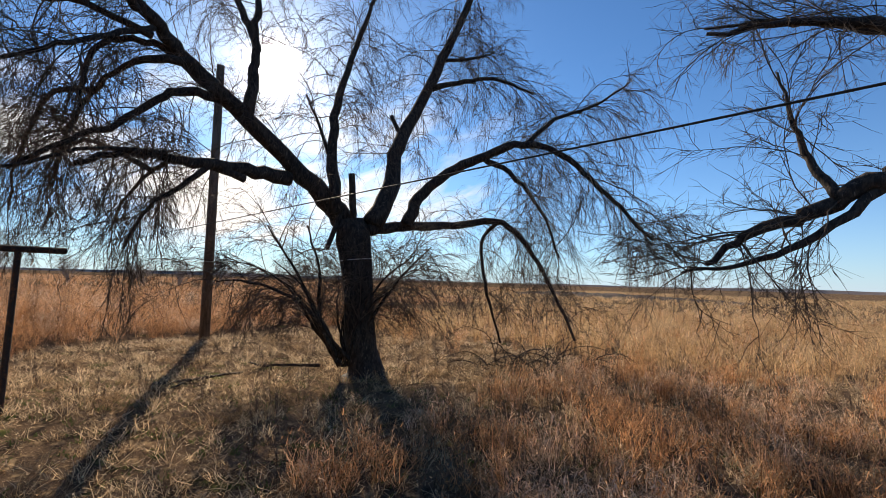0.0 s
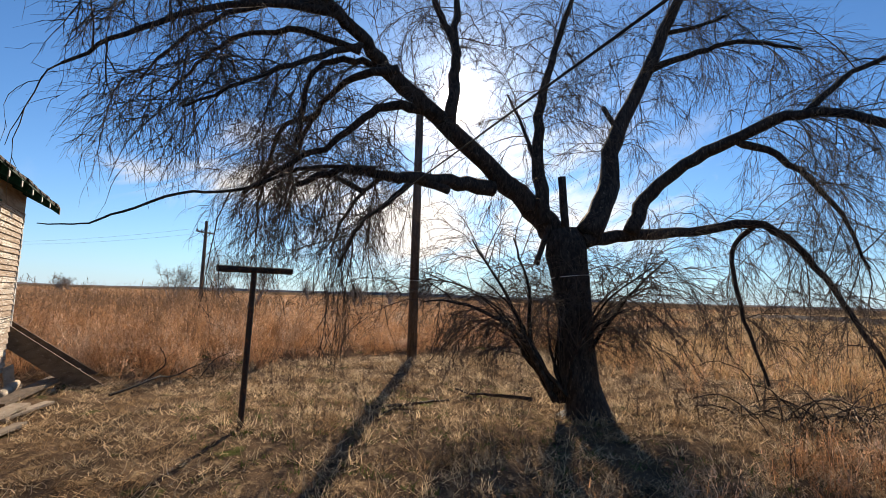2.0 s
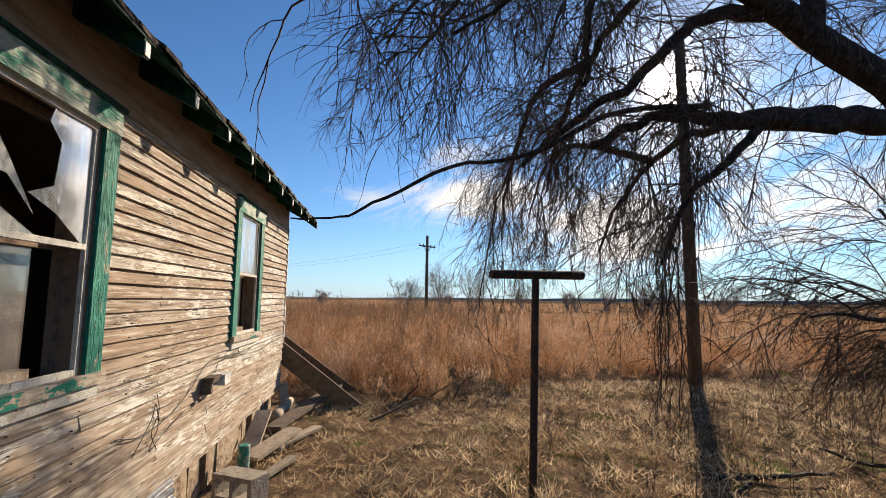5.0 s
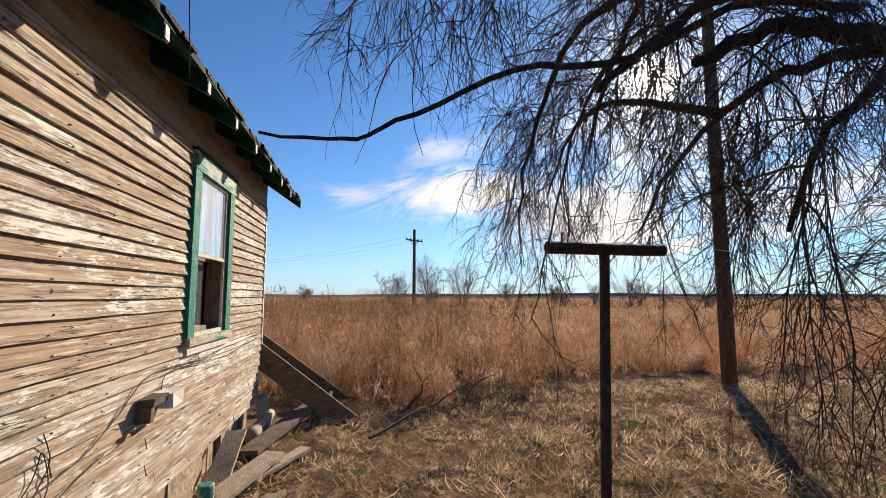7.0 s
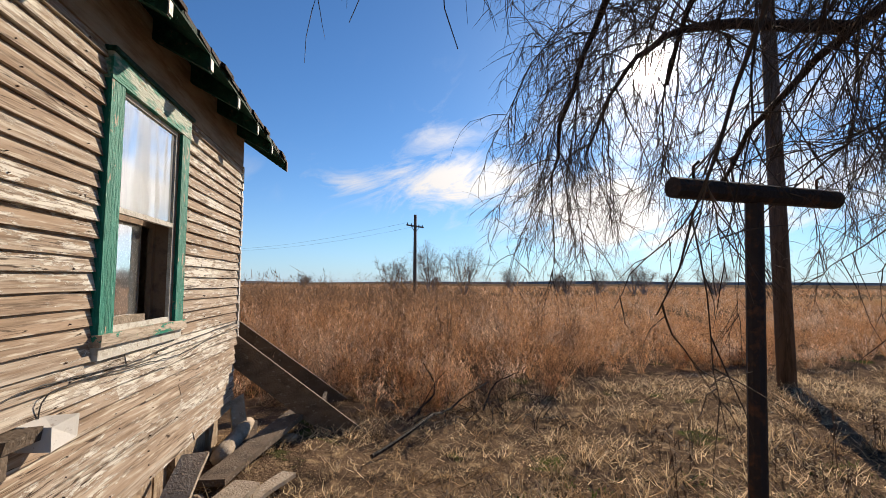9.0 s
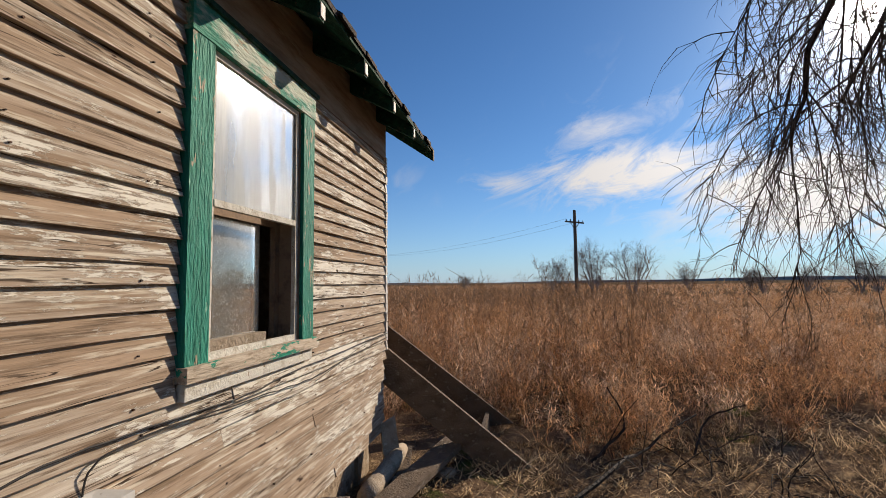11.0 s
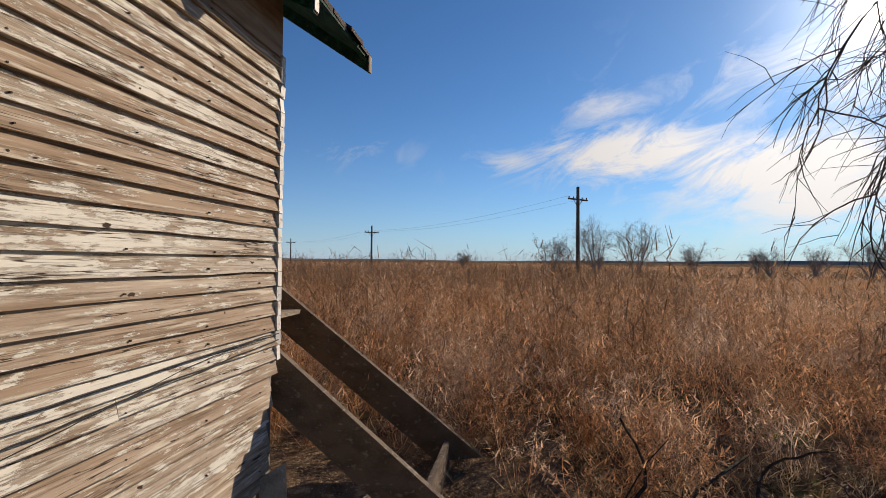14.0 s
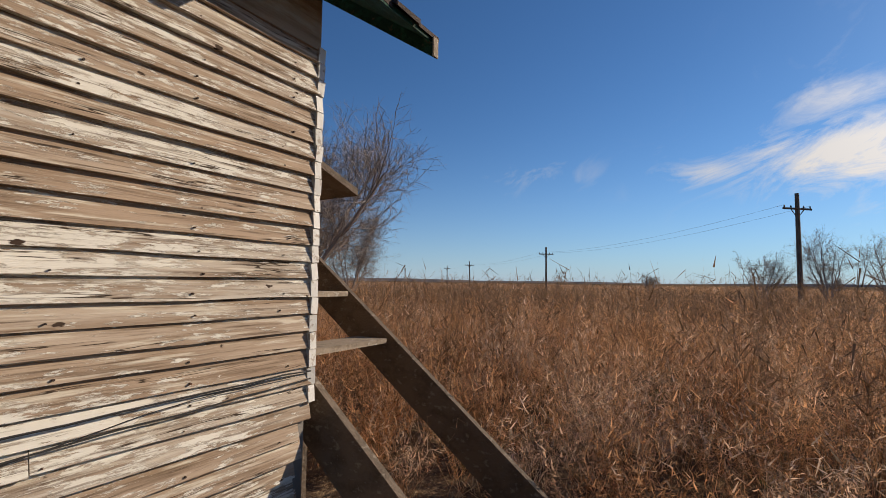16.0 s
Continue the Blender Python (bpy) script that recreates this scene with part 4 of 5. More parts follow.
ROAD = (27.4, 26.3)
P1, P2 = (-45.96, 3.96), (-73.36, -22.35)
ends = [power_pole(x, y, h, 1.1, ROAD) for x, y, h in ((P1[0], P1[1], 7.45), (P2[0], P2[1], 6.6), (-116, -58, 6.8), (-141, -80, 6.8))]
b = Buf()
for a, c in zip(ends[:-1], ends[1:]):
    for p, q in zip(a, c):
        b.tube([p.lerp(q, k / 12) - Vector((0, 0, 4 * 0.7 * (k / 12) * (1 - k / 12))) for k in range(13)], [0.007] * 13, 4)
solid("power_line", b, GALV, "thin sagging wires strung between the power poles", "power line")


def plank(pts, width, thick, mat, label, category="plank", group="fallen boards by the foundation"):
    """A worn board from one end to the other."""
    a, c = Vector(pts[0]), Vector(pts[1])
    d = (c - a)
    m = Matrix.Translation(a) @ d.to_track_quat("X", "Z").to_matrix().to_4x4()
    n = 6
    bf = Buf()
    vs, fs = [], []
    for i in range(n + 1):
        x = d.length * i / n
        w = width / 2 * (1 + rng.uniform(-0.05, 0.05))
        z = rng.uniform(-0.004, 0.004)
        e = rng.uniform(-0.03, 0.03) if i in (0, n) else 0
        vs += [m @ Vector((x + e, -w, z)), m @ Vector((x - e, w, z)), m @ Vector((x - e, w, z + thick)), m @ Vector((x + e, -w, z + thick))]
        if i:
            o = 4 * (i - 1)
            fs += [(o + k, o + (k + 1) % 4, o + 4 + (k + 1) % 4, o + 4 + k) for k in range(4)]
    fs += [(3, 2, 1, 0), (4 * n, 4 * n + 1, 4 * n + 2, 4 * n + 3)]
    bf.add(vs, fs)
    return solid("plank" if category == "plank" else category, bf, mat, label, category, group)


# stair at the gable end: stringers, treads, cross board
stair = thing("wooden_stair", "collapsing grey wooden stair with open treads at the gable end", "stair", at=(-10.9, -1.2, 0))


def stringer(x, y0, z0, y1, z1, depth):
    bf = Buf()
    dx = 0.04
    bf.add([(x, y0, z0), (x, y1, z1), (x, y1 - 0.34, z1 - 0.06), (x, y0, z0 - depth), (x - dx, y0, z0), (x - dx, y1, z1), (x - dx, y1 - 0.34, z1 - 0.06), (x - dx, y0, z0 - depth)],
           [(0, 1, 2, 3), (7, 6, 5, 4), (0, 4, 5, 1), (1, 5, 6, 2), (2, 6, 7, 3), (3, 7, 4, 0)])
    return part("stringer", bf, GREYWOOD, stair)


stringer(-10.40, -2.5, 1.90, -0.10, 0.03, 0.34)
stringer(-11.40, -2.9, 2.04, -0.28, 0.09, 0.34)
for y0, z in ((-1.98, 1.10), (-2.35, 1.42)):
    part("tread", Buf().box((-11.36, y0, z), (-10.44, y0 + 0.27, z + 0.035), jag=0.004), PALEWOOD, stair, "bleached tread")
part("cross_board", Buf().box((-11.36, -0.56, -0.05), (-10.44, -0.52, 0.20), Matrix.Identity(4), jag=0.006), GREYWOOD, stair)
part("support_post", Buf().box((-10.50, -1.62, -0.05), (-10.41, -1.53, 0.86)), GREYWOOD, stair)
porch = thing("porch_roof", "small weathered shed roof over the gable door", "roof", at=(-10.9, -3.0, 2.2))
part("porch_deck", Buf().add([(-11.35, -2.0, 2.16), (-11.35, -3.9, 2.16), (-10.285, -3.9, 2.55), (-10.285, -2.0, 2.55), (-11.35, -2.0, 2.21), (-11.35, -3.9, 2.21), (-10.285, -3.9, 2.60), (-10.285, -2.0, 2.60)],
     [(3, 2, 1, 0), (4, 5, 6, 7), (0, 1, 5, 4), (1, 2, 6, 5), (2, 3, 7, 6), (3, 0, 4, 7)]), GREYWOOD, porch)

plank([(-9.12, -1.14, 0.06), (-10.61, -0.72, 0.16)], 0.19, 0.05, GREYWOOD, "thick grey plank lying on the rubble")
plank([(-8.22, -1.14, 0.03), (-9.0, -0.86, 0.10)], 0.20, 0.035, PALEWOOD, "short bleached board leaning on others")
plank([(-8.45, -1.22, 0.02), (-9.05, -1.22, 0.30)], 0.17, 0.03, PALEWOOD, "bleached board propped on the foundation")
plank([(-8.6, -0.98, 0.02), (-9.25, -0.62, 0.05)], 0.12, 0.03, PALEWOOD, "narrow bleached board on the ground")
plank([(-7.6, -0.95, 0.02), (-8.2, -0.72, 0.04)], 0.10, 0.03, PALEWOOD, "narrow bleached board on the ground")
plank([(-6.55, -0.9, 0.02), (-7.15, -0.78, 0.03)], 0.11, 0.03, PALEWOOD, "short broken board on the ground")
plank([(-9.7, -1.05, 0.03), (-10.5, -1.2, 0.08)], 0.15, 0.04, GREYWOOD, "grey board on the ground under the stair")
plank([(-10.1, -1.18, 0.0), (-10.22, -1.27, 0.42)], 0.13, 0.03, PALEWOOD, "loose siding board standing against the corner")
solid("log", Buf().tube(spline([(-9.5, -1.2, 0.12), (-9.9, -1.19, 0.13), (-10.3, -1.16, 0.17)], 7), [0.062, 0.07, 0.068, 0.066, 0.07, 0.065, 0.05], 10, 0.05), PALEWOOD, "short bleached round log on the rubble", "log", smooth=True)
for k in range(16):
    x, y = rng.uniform(-10.2, -7.9), rng.uniform(-1.25, -0.75)
    s = rng.uniform(0.04, 0.10)
    bm = bmesh.new()
    bmesh.ops.create_icosphere(bm, subdivisions=2, radius=s)
    for v in bm.verts:
        v.co *= 1 + 0.35 * noise.noise(v.co * 12 + Vector((k, 0, 0)))
        v.co.z *= 0.6
        v.co += Vector((x, y, s * 0.35))
    me = bpy.data.meshes.new("rubble_stone")
    bm.to_mesh(me)
    me.materials.append(STONE)
    tagged(new("rubble_stone", me), "lump of fallen tan plaster", "stone", "rubble along the foundation")

# hollow concrete block
bm = Buf()
for lo, hi in (((0, 0, 0), (0.40, 0.035, 0.2)), ((0, 0.165, 0), (0.40, 0.20, 0.2)), ((0, 0.035, 0), (0.035, 0.165, 0.2)), ((0.182, 0.035, 0), (0.218, 0.165, 0.2)), ((0.365, 0.035, 0), (0.40, 0.165, 0.2))):
    bm.box(lo, hi)
blk = solid("cinder_block", bm, CONCRETE, "hollow concrete block on its side by the wall", "concrete block")
blk.matrix_world = pose(-7.55, -1.12, 0.005, 90, 0, 62)
solid("green_can", Buf().tube([(-7.98, -1.14, 0.0), (-7.98, -1.14, 0.24), (-7.98, -1.14, 0.245)], [0.055, 0.055, 0.05], 14), GREENH, "small faded green can by the foundation", "can", smooth=False)
# corrugated sheet propped under the siding
vs, fs = [], []
for i in range(61):
    v = i / 60
    for j in range(5):
        u = j / 4
        ridge = 0.009 * math.sin(v * 2 * math.pi * 13)
        vs.append((-5.95 - 0.30 * v - (0.22 + 0.10 * v) * u, -0.98 - 0.25 * v + ridge + 0.03 * u * u, 0.0 + 0.44 * v - 0.05 * u * (1 - v) + 0.03 * u))
    if i:
        o = 5 * (i - 1)
        fs += [(o + k, o + k + 1, o + 6 + k, o + 5 + k) for k in range(4)]
corr = solid("corrugated_sheet", Buf().add(vs, fs), ZINC, "grey corrugated iron sheet leaning on the foundation", "metal sheet")
md = corr.modifiers.new("thickness", "SOLIDIFY")
md.thickness = 0.003

# bracket box and cables on the wall
box = thing("meter_box", "pale enamelled cable box on wooden brackets on the siding", "cable box", at=(-7.4, -1.27, 0.95))
part("cover", Buf().box((-7.56, WALL + 0.012, 0.90), (-7.40, WALL + 0.13, 0.985), jag=0.006), BOXPAINT, box)
part("bracket", Buf().box((-7.40, WALL + 0.012, 0.945), (-7.22, WALL + 0.10, 0.985), jag=0.006), GREYWOOD, box)
part("bracket", Buf().box((-7.26, WALL + 0.012, 0.86), (-7.20, WALL + 0.09, 0.945), jag=0.006), GREYWOOD, box)
for pts, r in (([(-6.0, 0.86), (-6.3, 0.80), (-6.7, 0.84), (-7.0, 0.95), (-7.3, 1.09), (-7.7, 1.10), (-8.2, 1.08), (-8.7, 1.105), (-9.3, 1.11), (-10.28, 1.13)], 0.006),
               ([(-7.5, 0.95), (-7.55, 1.06), (-7.8, 1.075), (-8.3, 1.05), (-8.9, 1.03), (-9.5, 1.06), (-10.28, 1.09)], 0.005),
               ([(-6.2, 0.70), (-6.4, 0.86), (-6.45, 0.95), (-6.5, 0.80), (-6.4, 0.68), (-6.6, 0.74), (-6.9, 0.80)], 0.004),
               ([(-6.45, 1.02), (-6.5, 0.9), (-6.42, 0.78), (-6.5, 0.66)], 0.004),
               ([(-8.9, 1.0), (-9.3, 1.05), (-9.7, 1.10), (-10.2, 1.115)], 0.003)):
    sp = spline([(x, WALL + 0.018, z) for x, z in pts], 6 * len(pts))
    sp[:, 2] += rng.normal(0, 0.002, len(sp))
    solid("wall_cable", Buf().tube(sp, [r * 0.6] * len(sp), 5), CABLE, "loose black cable sagging along the siding", "cable", "cables on the wall")
# clothesline wire that runs back from the post over the yard to its mate
mate = copy_thing(post, pose(10.5, -1.95, 0))
sp = spline([(-7.11, 1.75, 1.90), (-4.2, 1.22, 1.82), (-1.22, 0.635, 1.80), (1.2, 0.16, 1.81), (3.41, -0.25, 1.90)], 40)
solid("clothesline_wire", Buf().tube(sp, [0.0013] * 40, 6), CABLE, "dark slack clothesline wire hung from the iron post", "wire")
# cords
sp = spline([(-7.11, 1.75, 1.90), (-6.9, 3.2, 1.80), (-6.5, 5.42, 1.98)], 20)
solid("clothesline", Buf().tube(sp, [0.003] * 20, 4), CORD, "slack white cord between post and elm", "cord")
ring = [(-6.06 + 0.285 * math.cos(a), 5.63 + 0.285 * math.sin(a), 1.95 + 0.03 * math.sin(a + 1)) for a in np.linspace(0, 2 * math.pi, 25)]
solid("tree_cord", Buf().tube(ring, [0.007] * 25, 5), CORD, "white cord tied round the elm trunk", "cord")
# dead sticks
for pts, r in (([(-7.3, 3.0, 0.05), (-7.25, 3.7, 0.06), (-7.3, 4.4, 0.05)], 0.03), ([(-6.9, 3.0, 0.03), (-7.25, 3.5, 0.06)], 0.02), ([(-6.5, 5.3, 0.15), (-7.2, 5.0, 0.08), (-8.0, 4.9, 0.05)], 0.03),
               ([(-9.6, 0.0, 0.03), (-10.2, 0.5, 0.12), (-10.9, 0.9, 0.08), (-11.4, 1.5, 0.25)], 0.02), ([(-10.6, 0.4, 0.02), (-10.8, 0.7, 0.30), (-11.0, 0.6, 0.55)], 0.014), ([(-10.9, 1.3, 0.02), (-11.2, 1.5, 0.25), (-11.1, 1.8, 0.42)], 0.012)):
    sp = spline(pts, 10)
    sp += rng.normal(0, 0.01, sp.shape)
    solid("fallen_branch", Buf().tube(sp, [r * (1 - 0.06 * i) for i in range(10)], 6, 0.1), BARK, "dead bare branch lying in the yard", "branch", "fallen branches")

# ---- distance ----
b = Buf()
vs, fs = [], []
n = 120
for i in range(n):
    u = i / (n - 1)
    x, y = -36 + 42 * u, 69 - 6 * u
    h = 0.75 * math.sin(math.pi * min(1, u * 1.05) ** 0.6) * (0.8 + 0.25 * rng.random())
    vs += [(x, y - 3, -0.1), (x, y - 1.2, h * 0.7), (x + rng.uniform(-.2, .2), y, h), (x, y + 3, -0.1)]
    if i:
        o = 4 * (i - 1)
        fs += [(o + k, o + k + 1, o + 5 + k, o + 4 + k) for k in range(3)]
solid("earth_bank", b.add(vs, fs), RUBBLE, "long dark bank of turned earth across the field", "bank", kind="structure")
vs, fs = [], []
n = 160
for i in range(n):
    a = 2 * math.pi * i / n
    h = 3.5 + 2.2 * math.sin(a * 5 + 1) + 1.2 * math.sin(a * 17) + rng.uniform(0, 0.8)
    vs += [(1400 * math.cos(a), 1400 * math.sin(a), -3), (1420 * math.cos(a), 1420 * math.sin(a), 2 + max(0, h))]
    if i:
        fs.append((2 * i - 2, 2 * i, 2 * i + 1, 2 * i - 1))
fs.append((2 * n - 2, 0, 1, 2 * n - 1))
solid("backdrop", Buf().add(vs, fs), HILL, "hazy low rise along the horizon", "distance", kind="structure")


def far_tree(x, y, h, spread, label, r=0.06, thick=1.0, dens=1.0):
    """A shrubby bare tree: many slim stems from the foot that fan upwards, and upright twigs."""
    t = thing("bare_tree", label, "tree", "bare trees beyond the yard", at=(x, y, 0))
    stems = []
    for k in range(9):
        a = rng.uniform(0, 6.28)
        s = spread * h * rng.uniform(0.15, 1.0)
        z = h * rng.uniform(0.55, 0.85)
        pts = spline([(x + 0.04 * math.cos(a), y + 0.04 * math.sin(a), -0.1), (x + 0.35 * s * math.cos(a), y + 0.35 * s * math.sin(a), z * 0.35), (x + 0.75 * s * math.cos(a), y + 0.75 * s * math.sin(a), z * 0.72), (x + s * math.cos(a), y + s * math.sin(a), z)], 10)
        pts[1:-1] += rng.normal(0, h * 0.008, (8, 3))
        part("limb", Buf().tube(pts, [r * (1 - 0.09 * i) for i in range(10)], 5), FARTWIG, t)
        stems.append((pts, 1.0))
    vs, qs = twig_crown(stems, dens * 17.0 / h, 8, 4, -1.2 / h, (h * 0.30, h * 0.16, h * 0.09), 0.010 * thick, 0.2)
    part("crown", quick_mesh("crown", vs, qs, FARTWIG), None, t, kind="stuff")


far_tree(-50.5, 6.0, 5.2, 0.34, "bare grey shrubby tree by the power pole", thick=1.1)
far_tree(-52.2, 9.6, 5.6, 0.34, "bare grey shrubby tree by the power pole", thick=1.1)
far_tree(-48.5, 1.9, 3.6, 0.5, "low bare grey shrub by the power pole", thick=1.1)
for k in range(9):
    far_tree(-66 + 1.0 * k + rng.uniform(-1, 1), 20.5 + 3.1 * k + rng.uniform(-2.5, 2.5), rng.uniform(2.6, 5.0), 0.6, "bare grey tree in the far hedge", thick=1.0)
far_tree(-34.3, -23.5, 6.6, 0.34, "rounded bare tree behind the house", thick=1.4, dens=1.8)
far_tree(-19.0, -12.4, 7.8, 0.55, "tall bare tree behind the house", r=0.14, thick=1.8, dens=3.6)
far_tree(-82, -10, 3.2, 0.5, "distant rounded bare bush on the field", thick=1.8)
far_tree(-90, 12.0, 2.6, 0.5, "distant rounded bare bush on the field", thick=1.8)


# ---- plants ----
def scatter(n, x0, x1, y0, y1):
    return np.stack([rng.uniform(x0, x1, n), rng.uniform(y0, y1, n), np.zeros(n)], 1)


def free(p, margin=0.0):
    """Not under the house, nor on the line walked."""
    inside = (p[:, 0] > CORNER - 0.1) & (p[:, 0] < FAR + 0.4) & (p[:, 1] < WALL + 0.03 + margin) & (p[:, 1] > BACK - 0.3)
    stairs = (p[:, 0] > -11.45) & (p[:, 0] < CORNER) & (p[:, 1] < -0.9) & (p[:, 1] > -3.5)
    return ~(inside | stairs)


def weed_line(y):
    """x of the front edge of the weeds."""
    return -11.7 + 0.75 * (y < 1.3) + 0.35 * np.sin(y * 1.1) + 0.22 * np.sin(y * 2.9 + 1) - 0.12 * np.maximum(y - 2, 0) * (y < 9) - 0.6 * (np.abs(y - 6) < 1.6)


def bush(base, h, per, spread, width, fuzz):
    """Upright branching dry weeds: stems that fan out and short side twigs."""
    n = len(base)
    i = np.repeat(np.arange(n), per)
    m = len(i)
    a = rng.uniform(0, 6.283, m)
    out = rng.uniform(0.1, 1.0, m) * spread * h[i]
    hh = h[i] * rng.uniform(0.55, 1.05, m)
    b0 = base[i] + np.stack([rng.normal(0, 0.03, m), rng.normal(0, 0.03, m), np.zeros(m)], 1)
    tip = b0 + np.stack([np.cos(a) * out, np.sin(a) * out, hh], 1)
    pieces = [blades(b0, tip, np.full(m, width), 0.10) if width < 0.004 else thin(b0, tip, np.full(m, width))]
    j = np.repeat(np.arange(m), fuzz)
    u = rng.uniform(0.3, 1.0, len(j))[:, None]
    s = b0[j] + (tip[j] - b0[j]) * u
    l = (h[i][j] * rng.uniform(0.04, 0.17, len(j)))[:, None]
    d = rng.normal(size=(len(j), 3))
    d[:, 2] = d[:, 2] * 0.9 + 0.15
    d /= np.linalg.norm(d, axis=1, keepdims=True)
    pieces.append(thin(s, s + d * l, np.full(len(j), width * 1.8)))
    return pieces


def ground_z(p):
    p[:, 2] = height(p[:, 0], p[:, 1]) - 0.02
    return p


def clumped(p):
    """0 to 1: where the plants stand tall, in clumps about a metre wide."""
    return np.array([noise.noise((x * 1.1, y * 1.1, 0.0)) + 0.5 * noise.noise((x * 2.7, y * 2.7, 5.0)) for x, y in p[:, :2]]) * 0.8 + 0.5


def dome(base, h, per, fuzz, width):
    """Rounded kochia bushes: curved stems that fan from one foot into a dome, each with short upcurved side twigs."""
    n = len(base)
    i = np.repeat(np.arange(n), per)
    m = len(i)
    a = rng.uniform(0, 6.283, m)
    lean = np.sqrt(rng.uniform(0.0, 1.0, m)) * 0.95
    reach = h[i] * rng.uniform(0.78, 1.06, m) * (1.0 + 0.16 * np.sin(3 * a + i))
    b0 = base[i] + np.stack([rng.normal(0, 0.04, m), rng.normal(0, 0.04, m), np.zeros(m)], 1)
    tip = b0 + np.stack([np.cos(a) * np.sin(lean) * reach * 0.72, np.sin(a) * np.sin(lean) * reach * 0.72, np.cos(lean) ** 0.7 * reach], 1)
    pieces = [blades(b0, tip, np.full(m, width * 0.5), 0.07)]
    j = np.repeat(np.arange(m), fuzz)
    u = rng.uniform(0.35, 1.0, len(j)) ** 0.8
    s0 = b0[j] + (tip[j] - b0[j]) * u[:, None]
    d = rng.normal(size=(len(j), 3)) * np.array([0.85, 0.85, 0.6]) + np.array([0, 0, 0.2])
    d /= np.linalg.norm(d, axis=1, keepdims=True)
    l = (h[i][j] ** 0.5 * rng.uniform(0.03, 0.10, len(j)))[:, None]
    pieces.append(thin(s0, s0 + d * l, rng.uniform(1.0, 2.2, len(j)) * width))
    return pieces


def low_right(y):
    """Weeds get lower towards the pasture side."""
    return 1.0 - 0.42 * np.clip((y - 3.5) / 5, 0, 1)


# near weeds: rounded bushes with gaps between them
p = scatter(2600, -19.5, -10.5, -9.0, 17.0)
p = ground_z(p[(p[:, 0] < weed_line(p[:, 1]) - 0.2) & free(p)])
c = np.clip(clumped(p), 0, 1)
p, c = p[c > 0.27], c[c > 0.27]
edge = np.clip((weed_line(p[:, 1]) - p[:, 0]) / 2.5, 0, 1)
h = rng.uniform(0.55, 1.25, len(p)) * (0.42 + 0.72 * c) * (0.72 + 0.5 * edge) * low_right(p[:, 1])
joined("dry_weeds", dome(p, h, 20, 16, 0.0036), WEED, "dense stand of rounded russet dry kochia weeds", "weeds")
# mid weeds
p = scatter(5200, -48, -19, -26, 36)
p = p[free(p)]
c = np.clip(clumped(p), 0, 1)
h = rng.uniform(0.7, 1.2, len(p)) * (0.65 + 0.6 * c) * low_right(p[:, 1])
joined("dry_weeds", dome(p, h, 9, 10, 0.008), WEED, "russet dry weeds over the open field", "weeds")
# far weeds
p = scatter(11000, -190, -47, -150, 120)
h = rng.uniform(0.7, 1.35, len(p)) * (1.0 - 0.45 * np.clip((p[:, 1] - 12) / 15, 0, 1))
joined("dry_weeds", bush(p, h, 5, 1.0, 0.035, 3), WEED, "far reach of russet dry weeds", "weeds")
# tall seed heads standing over the weeds
p = scatter(1500, -36, -13.0, -18, 4.5)
p = p[free(p)]
p = p[clumped(p) > 0.35]
h = rng.uniform(1.3, 1.85, len(p))
joined("tall_stalks", bush(p, h, 5, 0.22, 0.0045, 14), SEED, "dark seed stalks standing above the weeds", "weeds")
# golden grass beyond the elm
p = scatter(10000, -13, 9, 9.4, 30)
p = p[p[:, 1] > 10.4 + 0.6 * np.sin(p[:, 0] * 0.9) - 0.5 * (p[:, 0] > -1)]
p = ground_z(p)
c = np.clip(clumped(p), 0, 1)
p, c = p[c > 0.2], c[c > 0.2]
h = rng.uniform(0.25, 0.8, len(p)) * (0.3 + 0.9 * c)
joined("tall_grass", bush(p, h, 6, 0.5, 0.0055, 6), GOLD, "golden dry grass beyond the elm", "grass")
p = ground_z(scatter(420, -10, 8, 8.6, 26))
p = p[clumped(p) > 0.5]
joined("dry_weeds", dome(p, rng.uniform(0.4, 0.95, len(p)), 16, 12, 0.005), WEED, "scattered russet dry bushes in the pasture", "weeds")
p = scatter(7500, -45, 45, 30, 130)
h = rng.uniform(0.25, 0.55, len(p))
joined("tall_grass", bush(p, h, 5, 1.1, 0.03, 2), GOLD, "golden dry grass of the far pasture", "grass")
p = scatter(1700, -3.4, 4.5, 2.2, 9.6)
p = p[clumped(p) > 0.45]
p = ground_z(p)
joined("tall_grass", bush(p, rng.uniform(0.2, 0.55, len(p)), 10, 0.6, 0.0034, 7), WEED, "russet dry weeds at the yard's edge", "grass")
# yard straw: short leaning blades
p = scatter(100000, -12.6, 3.5, -1.4, 11.5)
p = ground_z(p[free(p)])
m = len(p)
patch = np.clip(clumped(p), 0, 1)
p, patch = p[patch > 0.30], patch[patch > 0.30]
m = len(p)
l = rng.uniform(0.05, 0.19, m) * (0.4 + 0.9 * patch)
a = rng.uniform(0, 6.283, m)
tip = p + np.stack([np.cos(a) * l, np.sin(a) * l, l * rng.uniform(0.03, 0.6, m) + 0.022], 1)
joined("dry_grass", [blades(p, tip, rng.uniform(0.004, 0.0085, m), 0.18)], STRAW, "short flattened dry straw grass over the yard", "grass")
p = scatter(2600, -12.0, 2.5, -1.2, 10.5)
p = ground_z(p[free(p)])
h = rng.uniform(0.06, 0.22, len(p)) * (0.6 + 0.5 * (p[:, 1] > 1))
joined("yard_tufts", bush(p, h, 12, 1.3, 0.0038, 3), STRAW, "scattered tufts of dry grass in the yard", "grass")
p = scatter(900, -9.0, 1.0, 0.8, 5.5)
p = ground_z(p[free(p)])
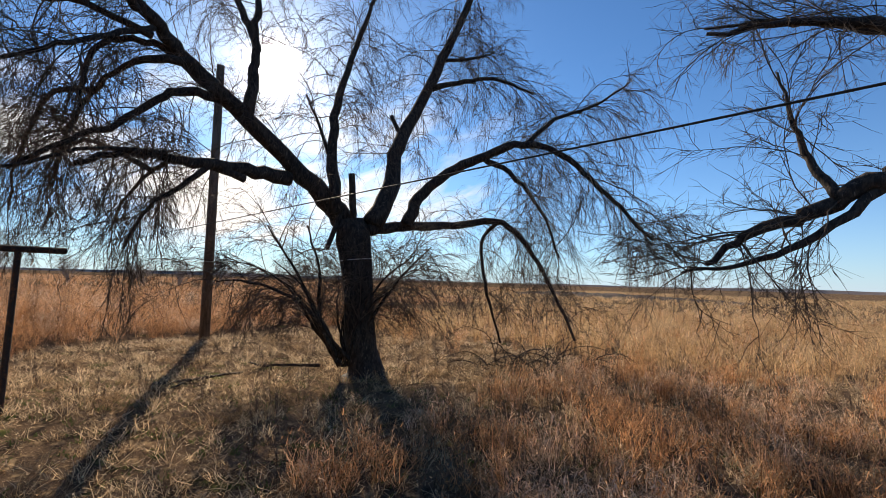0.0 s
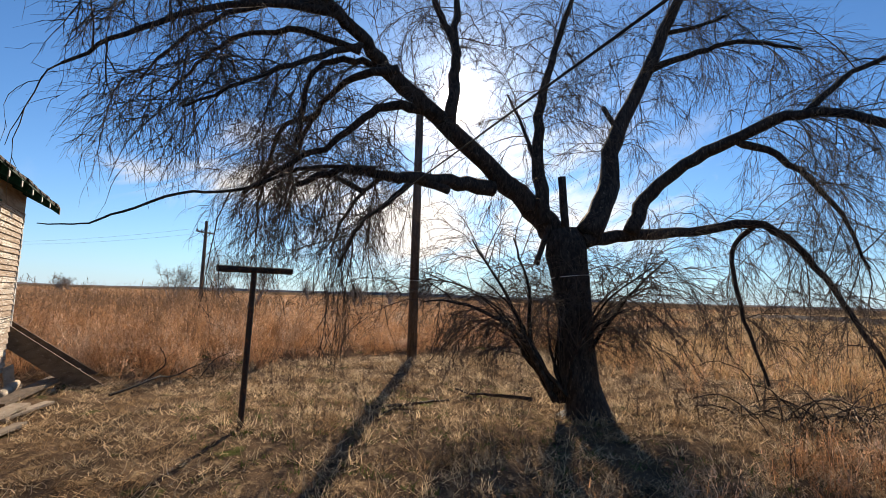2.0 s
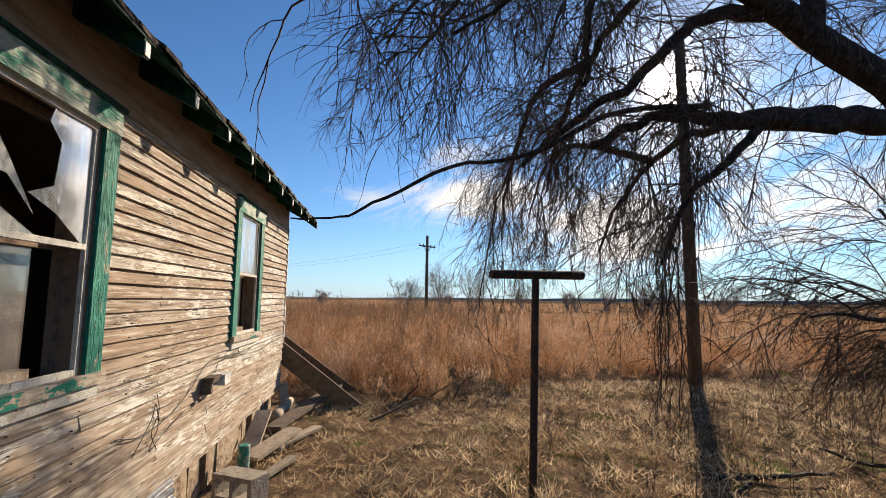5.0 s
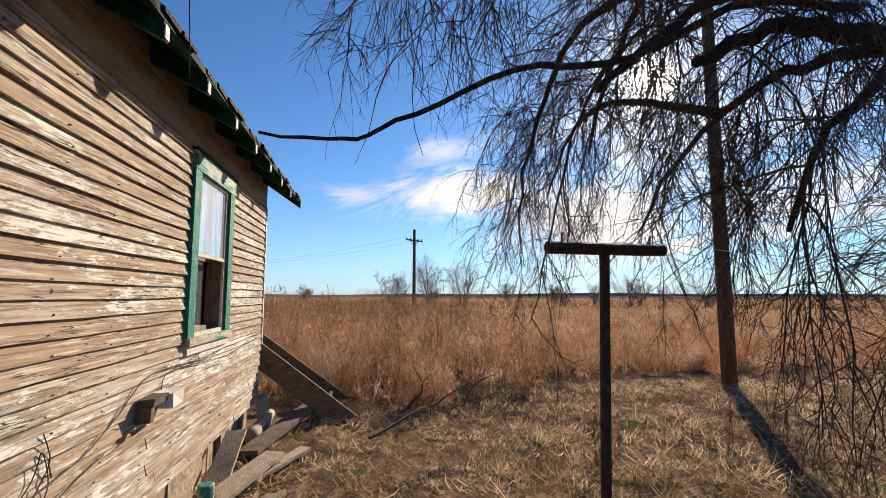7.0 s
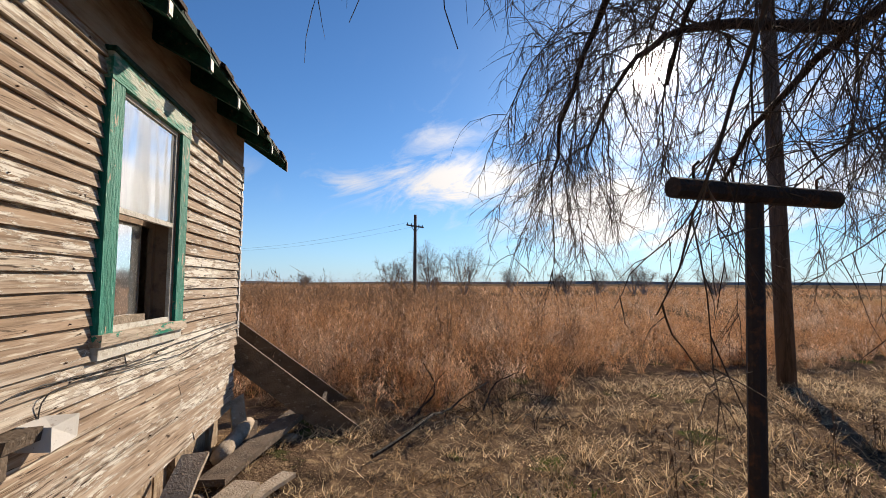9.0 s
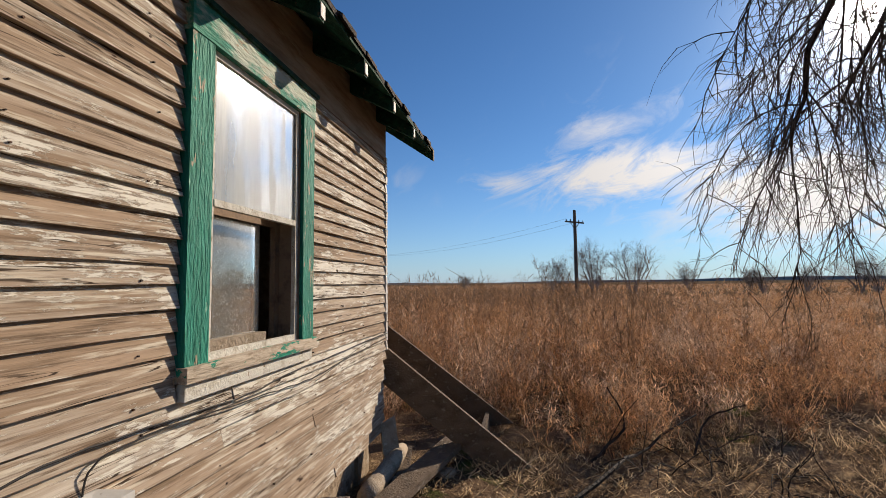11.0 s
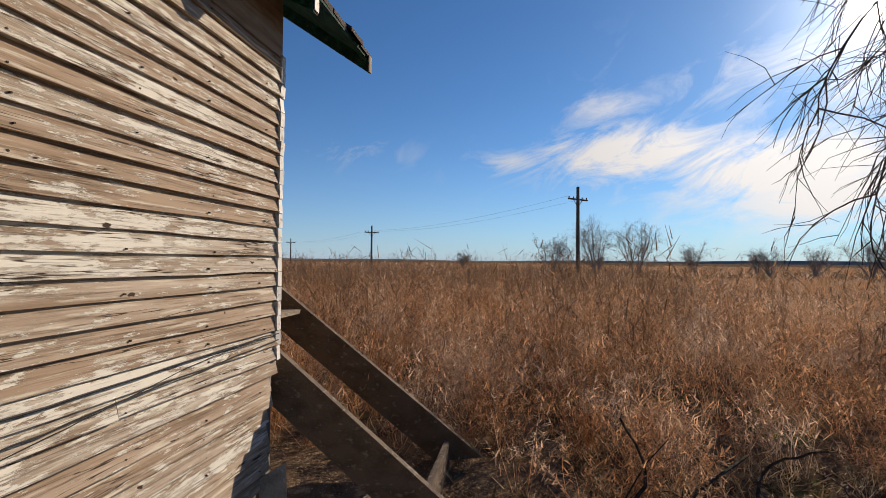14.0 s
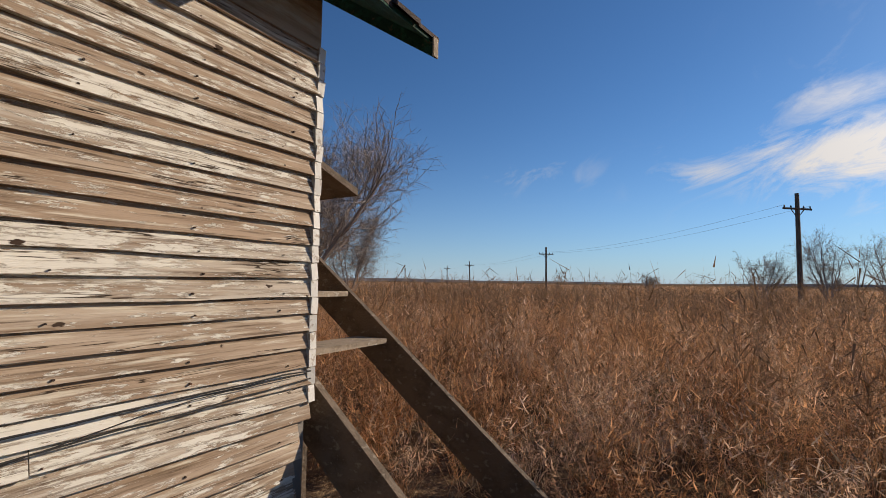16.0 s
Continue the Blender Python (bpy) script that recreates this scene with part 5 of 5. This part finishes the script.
joined("green_weeds", bush(p, rng.uniform(0.03, 0.09, len(p)), 8, 1.2, 0.006, 2), HERB, "low green winter weeds in the straw", "weeds")
p = ground_z(scatter(230, -9.5, 1.5, 2.0, 8.5))
joined("dead_stalks", bush(p, rng.uniform(0.2, 0.62, len(p)), 3, 0.16, 0.0045, 11), STEM, "brown dead weed stalks in the yard", "weeds")
# brush pile under the elm's hanging branch: arching dead branches
n = 60
s = ground_z(scatter(n, -5.0, -3.0, 7.7, 9.0))
d = rng.normal(size=(n, 3))
d[:, 2] = np.abs(d[:, 2]) + 0.5
q1 = shoots(s, d, rng.uniform(0.7, 1.6, n), 1.6, 0.12, 9)
s, d = pick(q1, 6, 0.2)
q2 = shoots(s, d / np.linalg.norm(d, axis=1, keepdims=True) + rng.normal(0, 0.6, d.shape), rng.uniform(0.2, 0.6, len(s)), 1.5, 0.15, 5)
joined("brush_pile", [strands(q1, np.full(n, 0.013), np.full(n, 0.004)), strands(q2, np.full(len(q2), 0.005), np.full(len(q2), 0.002))], BARK, "tangle of dead arching branches below the elm", "brush")
n = 30
s = ground_z(scatter(n, -11.2, -10.2, 0.4, 2.2))
d = rng.normal(size=(n, 3))
d[:, 2] = np.abs(d[:, 2]) + 0.3
q1 = shoots(s, d, rng.uniform(0.3, 0.8, n), 1.6, 0.16, 8)
joined("brush_pile", [strands(q1, np.full(n, 0.008), np.full(n, 0.003))], BARK, "dead arching twigs at the edge of the weeds", "brush")
p = ground_z(scatter(14, 0.9, 1.8, 4.6, 5.6))
joined("brush_pile", bush(p, rng.uniform(0.8, 1.5, len(p)), 8, 0.5, 0.006, 6), STEM, "dark bare shrub at the yard's edge", "brush")

# ---- siding boards, corner caps ----
BOARD = {}


def board(length, z_thick):
    """A clapboard: thin at its top, thick at its butt, slightly bowed."""
    bf = Buf()
    n = max(2, int(length / 0.28))
    vs, fs = [], []
    for i in range(n + 1):
        x = -length * i / n
        dz, dy = rng.normal(0, 0.0017), rng.normal(0, 0.0016)
        vs += [(x, dy, dz), (x, z_thick + dy, dz), (x, 0.004 + dy * 0.3, COURSE + 0.016), (x, 0.0, COURSE + 0.016)]
        if i:
            o = 4 * (i - 1)
            fs += [(o + k, o + (k + 1) % 4, o + 4 + (k + 1) % 4, o + 4 + k) for k in range(4)]
    fs += [(3, 2, 1, 0), (4 * n, 4 * n + 1, 4 * n + 2, 4 * n + 3)]
    return bf.add(vs, fs).mesh("clapboard", SIDING)


cap_mesh = Buf().box((-0.012, -0.03, -0.004), (0.028, 0.014, COURSE - 0.008)).mesh("corner_cap", CAPS)
courses = int((2.625 - 0.36) / COURSE)
for k in range(courses + 1):
    z = 0.355 + k * COURSE
    spans = [(FAR, CORNER + (0.0 if z > 0.9 else rng.uniform(0.02, 0.10)))]
    for w0, w1 in WINDOWS:
        if z + COURSE > W_LOW + 0.03 and z < W_TOP:
            spans = [s for a, c in spans for s in (((a, w1 + 0.003), (w0 - 0.003, c)) if c < w0 < a else ((a, c),))]
    for a, c in spans:
        x = a
        while x - c > 0.02:
            step = rng.uniform(1.6, 4.2)
            e = c if x - step - c < 0.7 else x - step
            ob = new("clapboard", board(x - e - 0.003, 0.024 + rng.uniform(0, 0.007)))
            ob.parent = wall_side
            ob.location = (x, WALL - 0.016, z + rng.normal(0, 0.002))
            ob.rotation_euler = (0, rng.normal(0, 0.0012), 0)
            x = e
    if z > 0.95:
        cp = new("corner_cap", cap_mesh)
        cp.parent, cp.location = wall_side, (CORNER, WALL, z)
        cp.rotation_euler = (rng.normal(0, 0.06), rng.normal(0, 0.06), rng.normal(0, 0.08))
# rusted nail heads in pairs of rows along the boards
b = Buf()
for k in range(courses + 1):
    z = 0.355 + k * COURSE
    for i in range(27):
        x = FAR - 0.2 - 0.405 * i + rng.normal(0, 0.02)
        if x < CORNER + 0.03 or any(w0 - 0.02 < x < w1 + 0.02 and W_LOW - 0.05 < z < W_TOP for w0, w1 in WINDOWS) or rng.random() < 0.4:
            continue
        r = rng.uniform(0.0022, 0.0042)
        zz = z + rng.uniform(0.012, 0.022)
        b.tube([(x, WALL - 0.004, zz), (x, WALL + 0.0135, zz)], [r, r], 6)
part("nail_heads", b, IRON, wall_side, "rusted nail heads", kind="stuff")
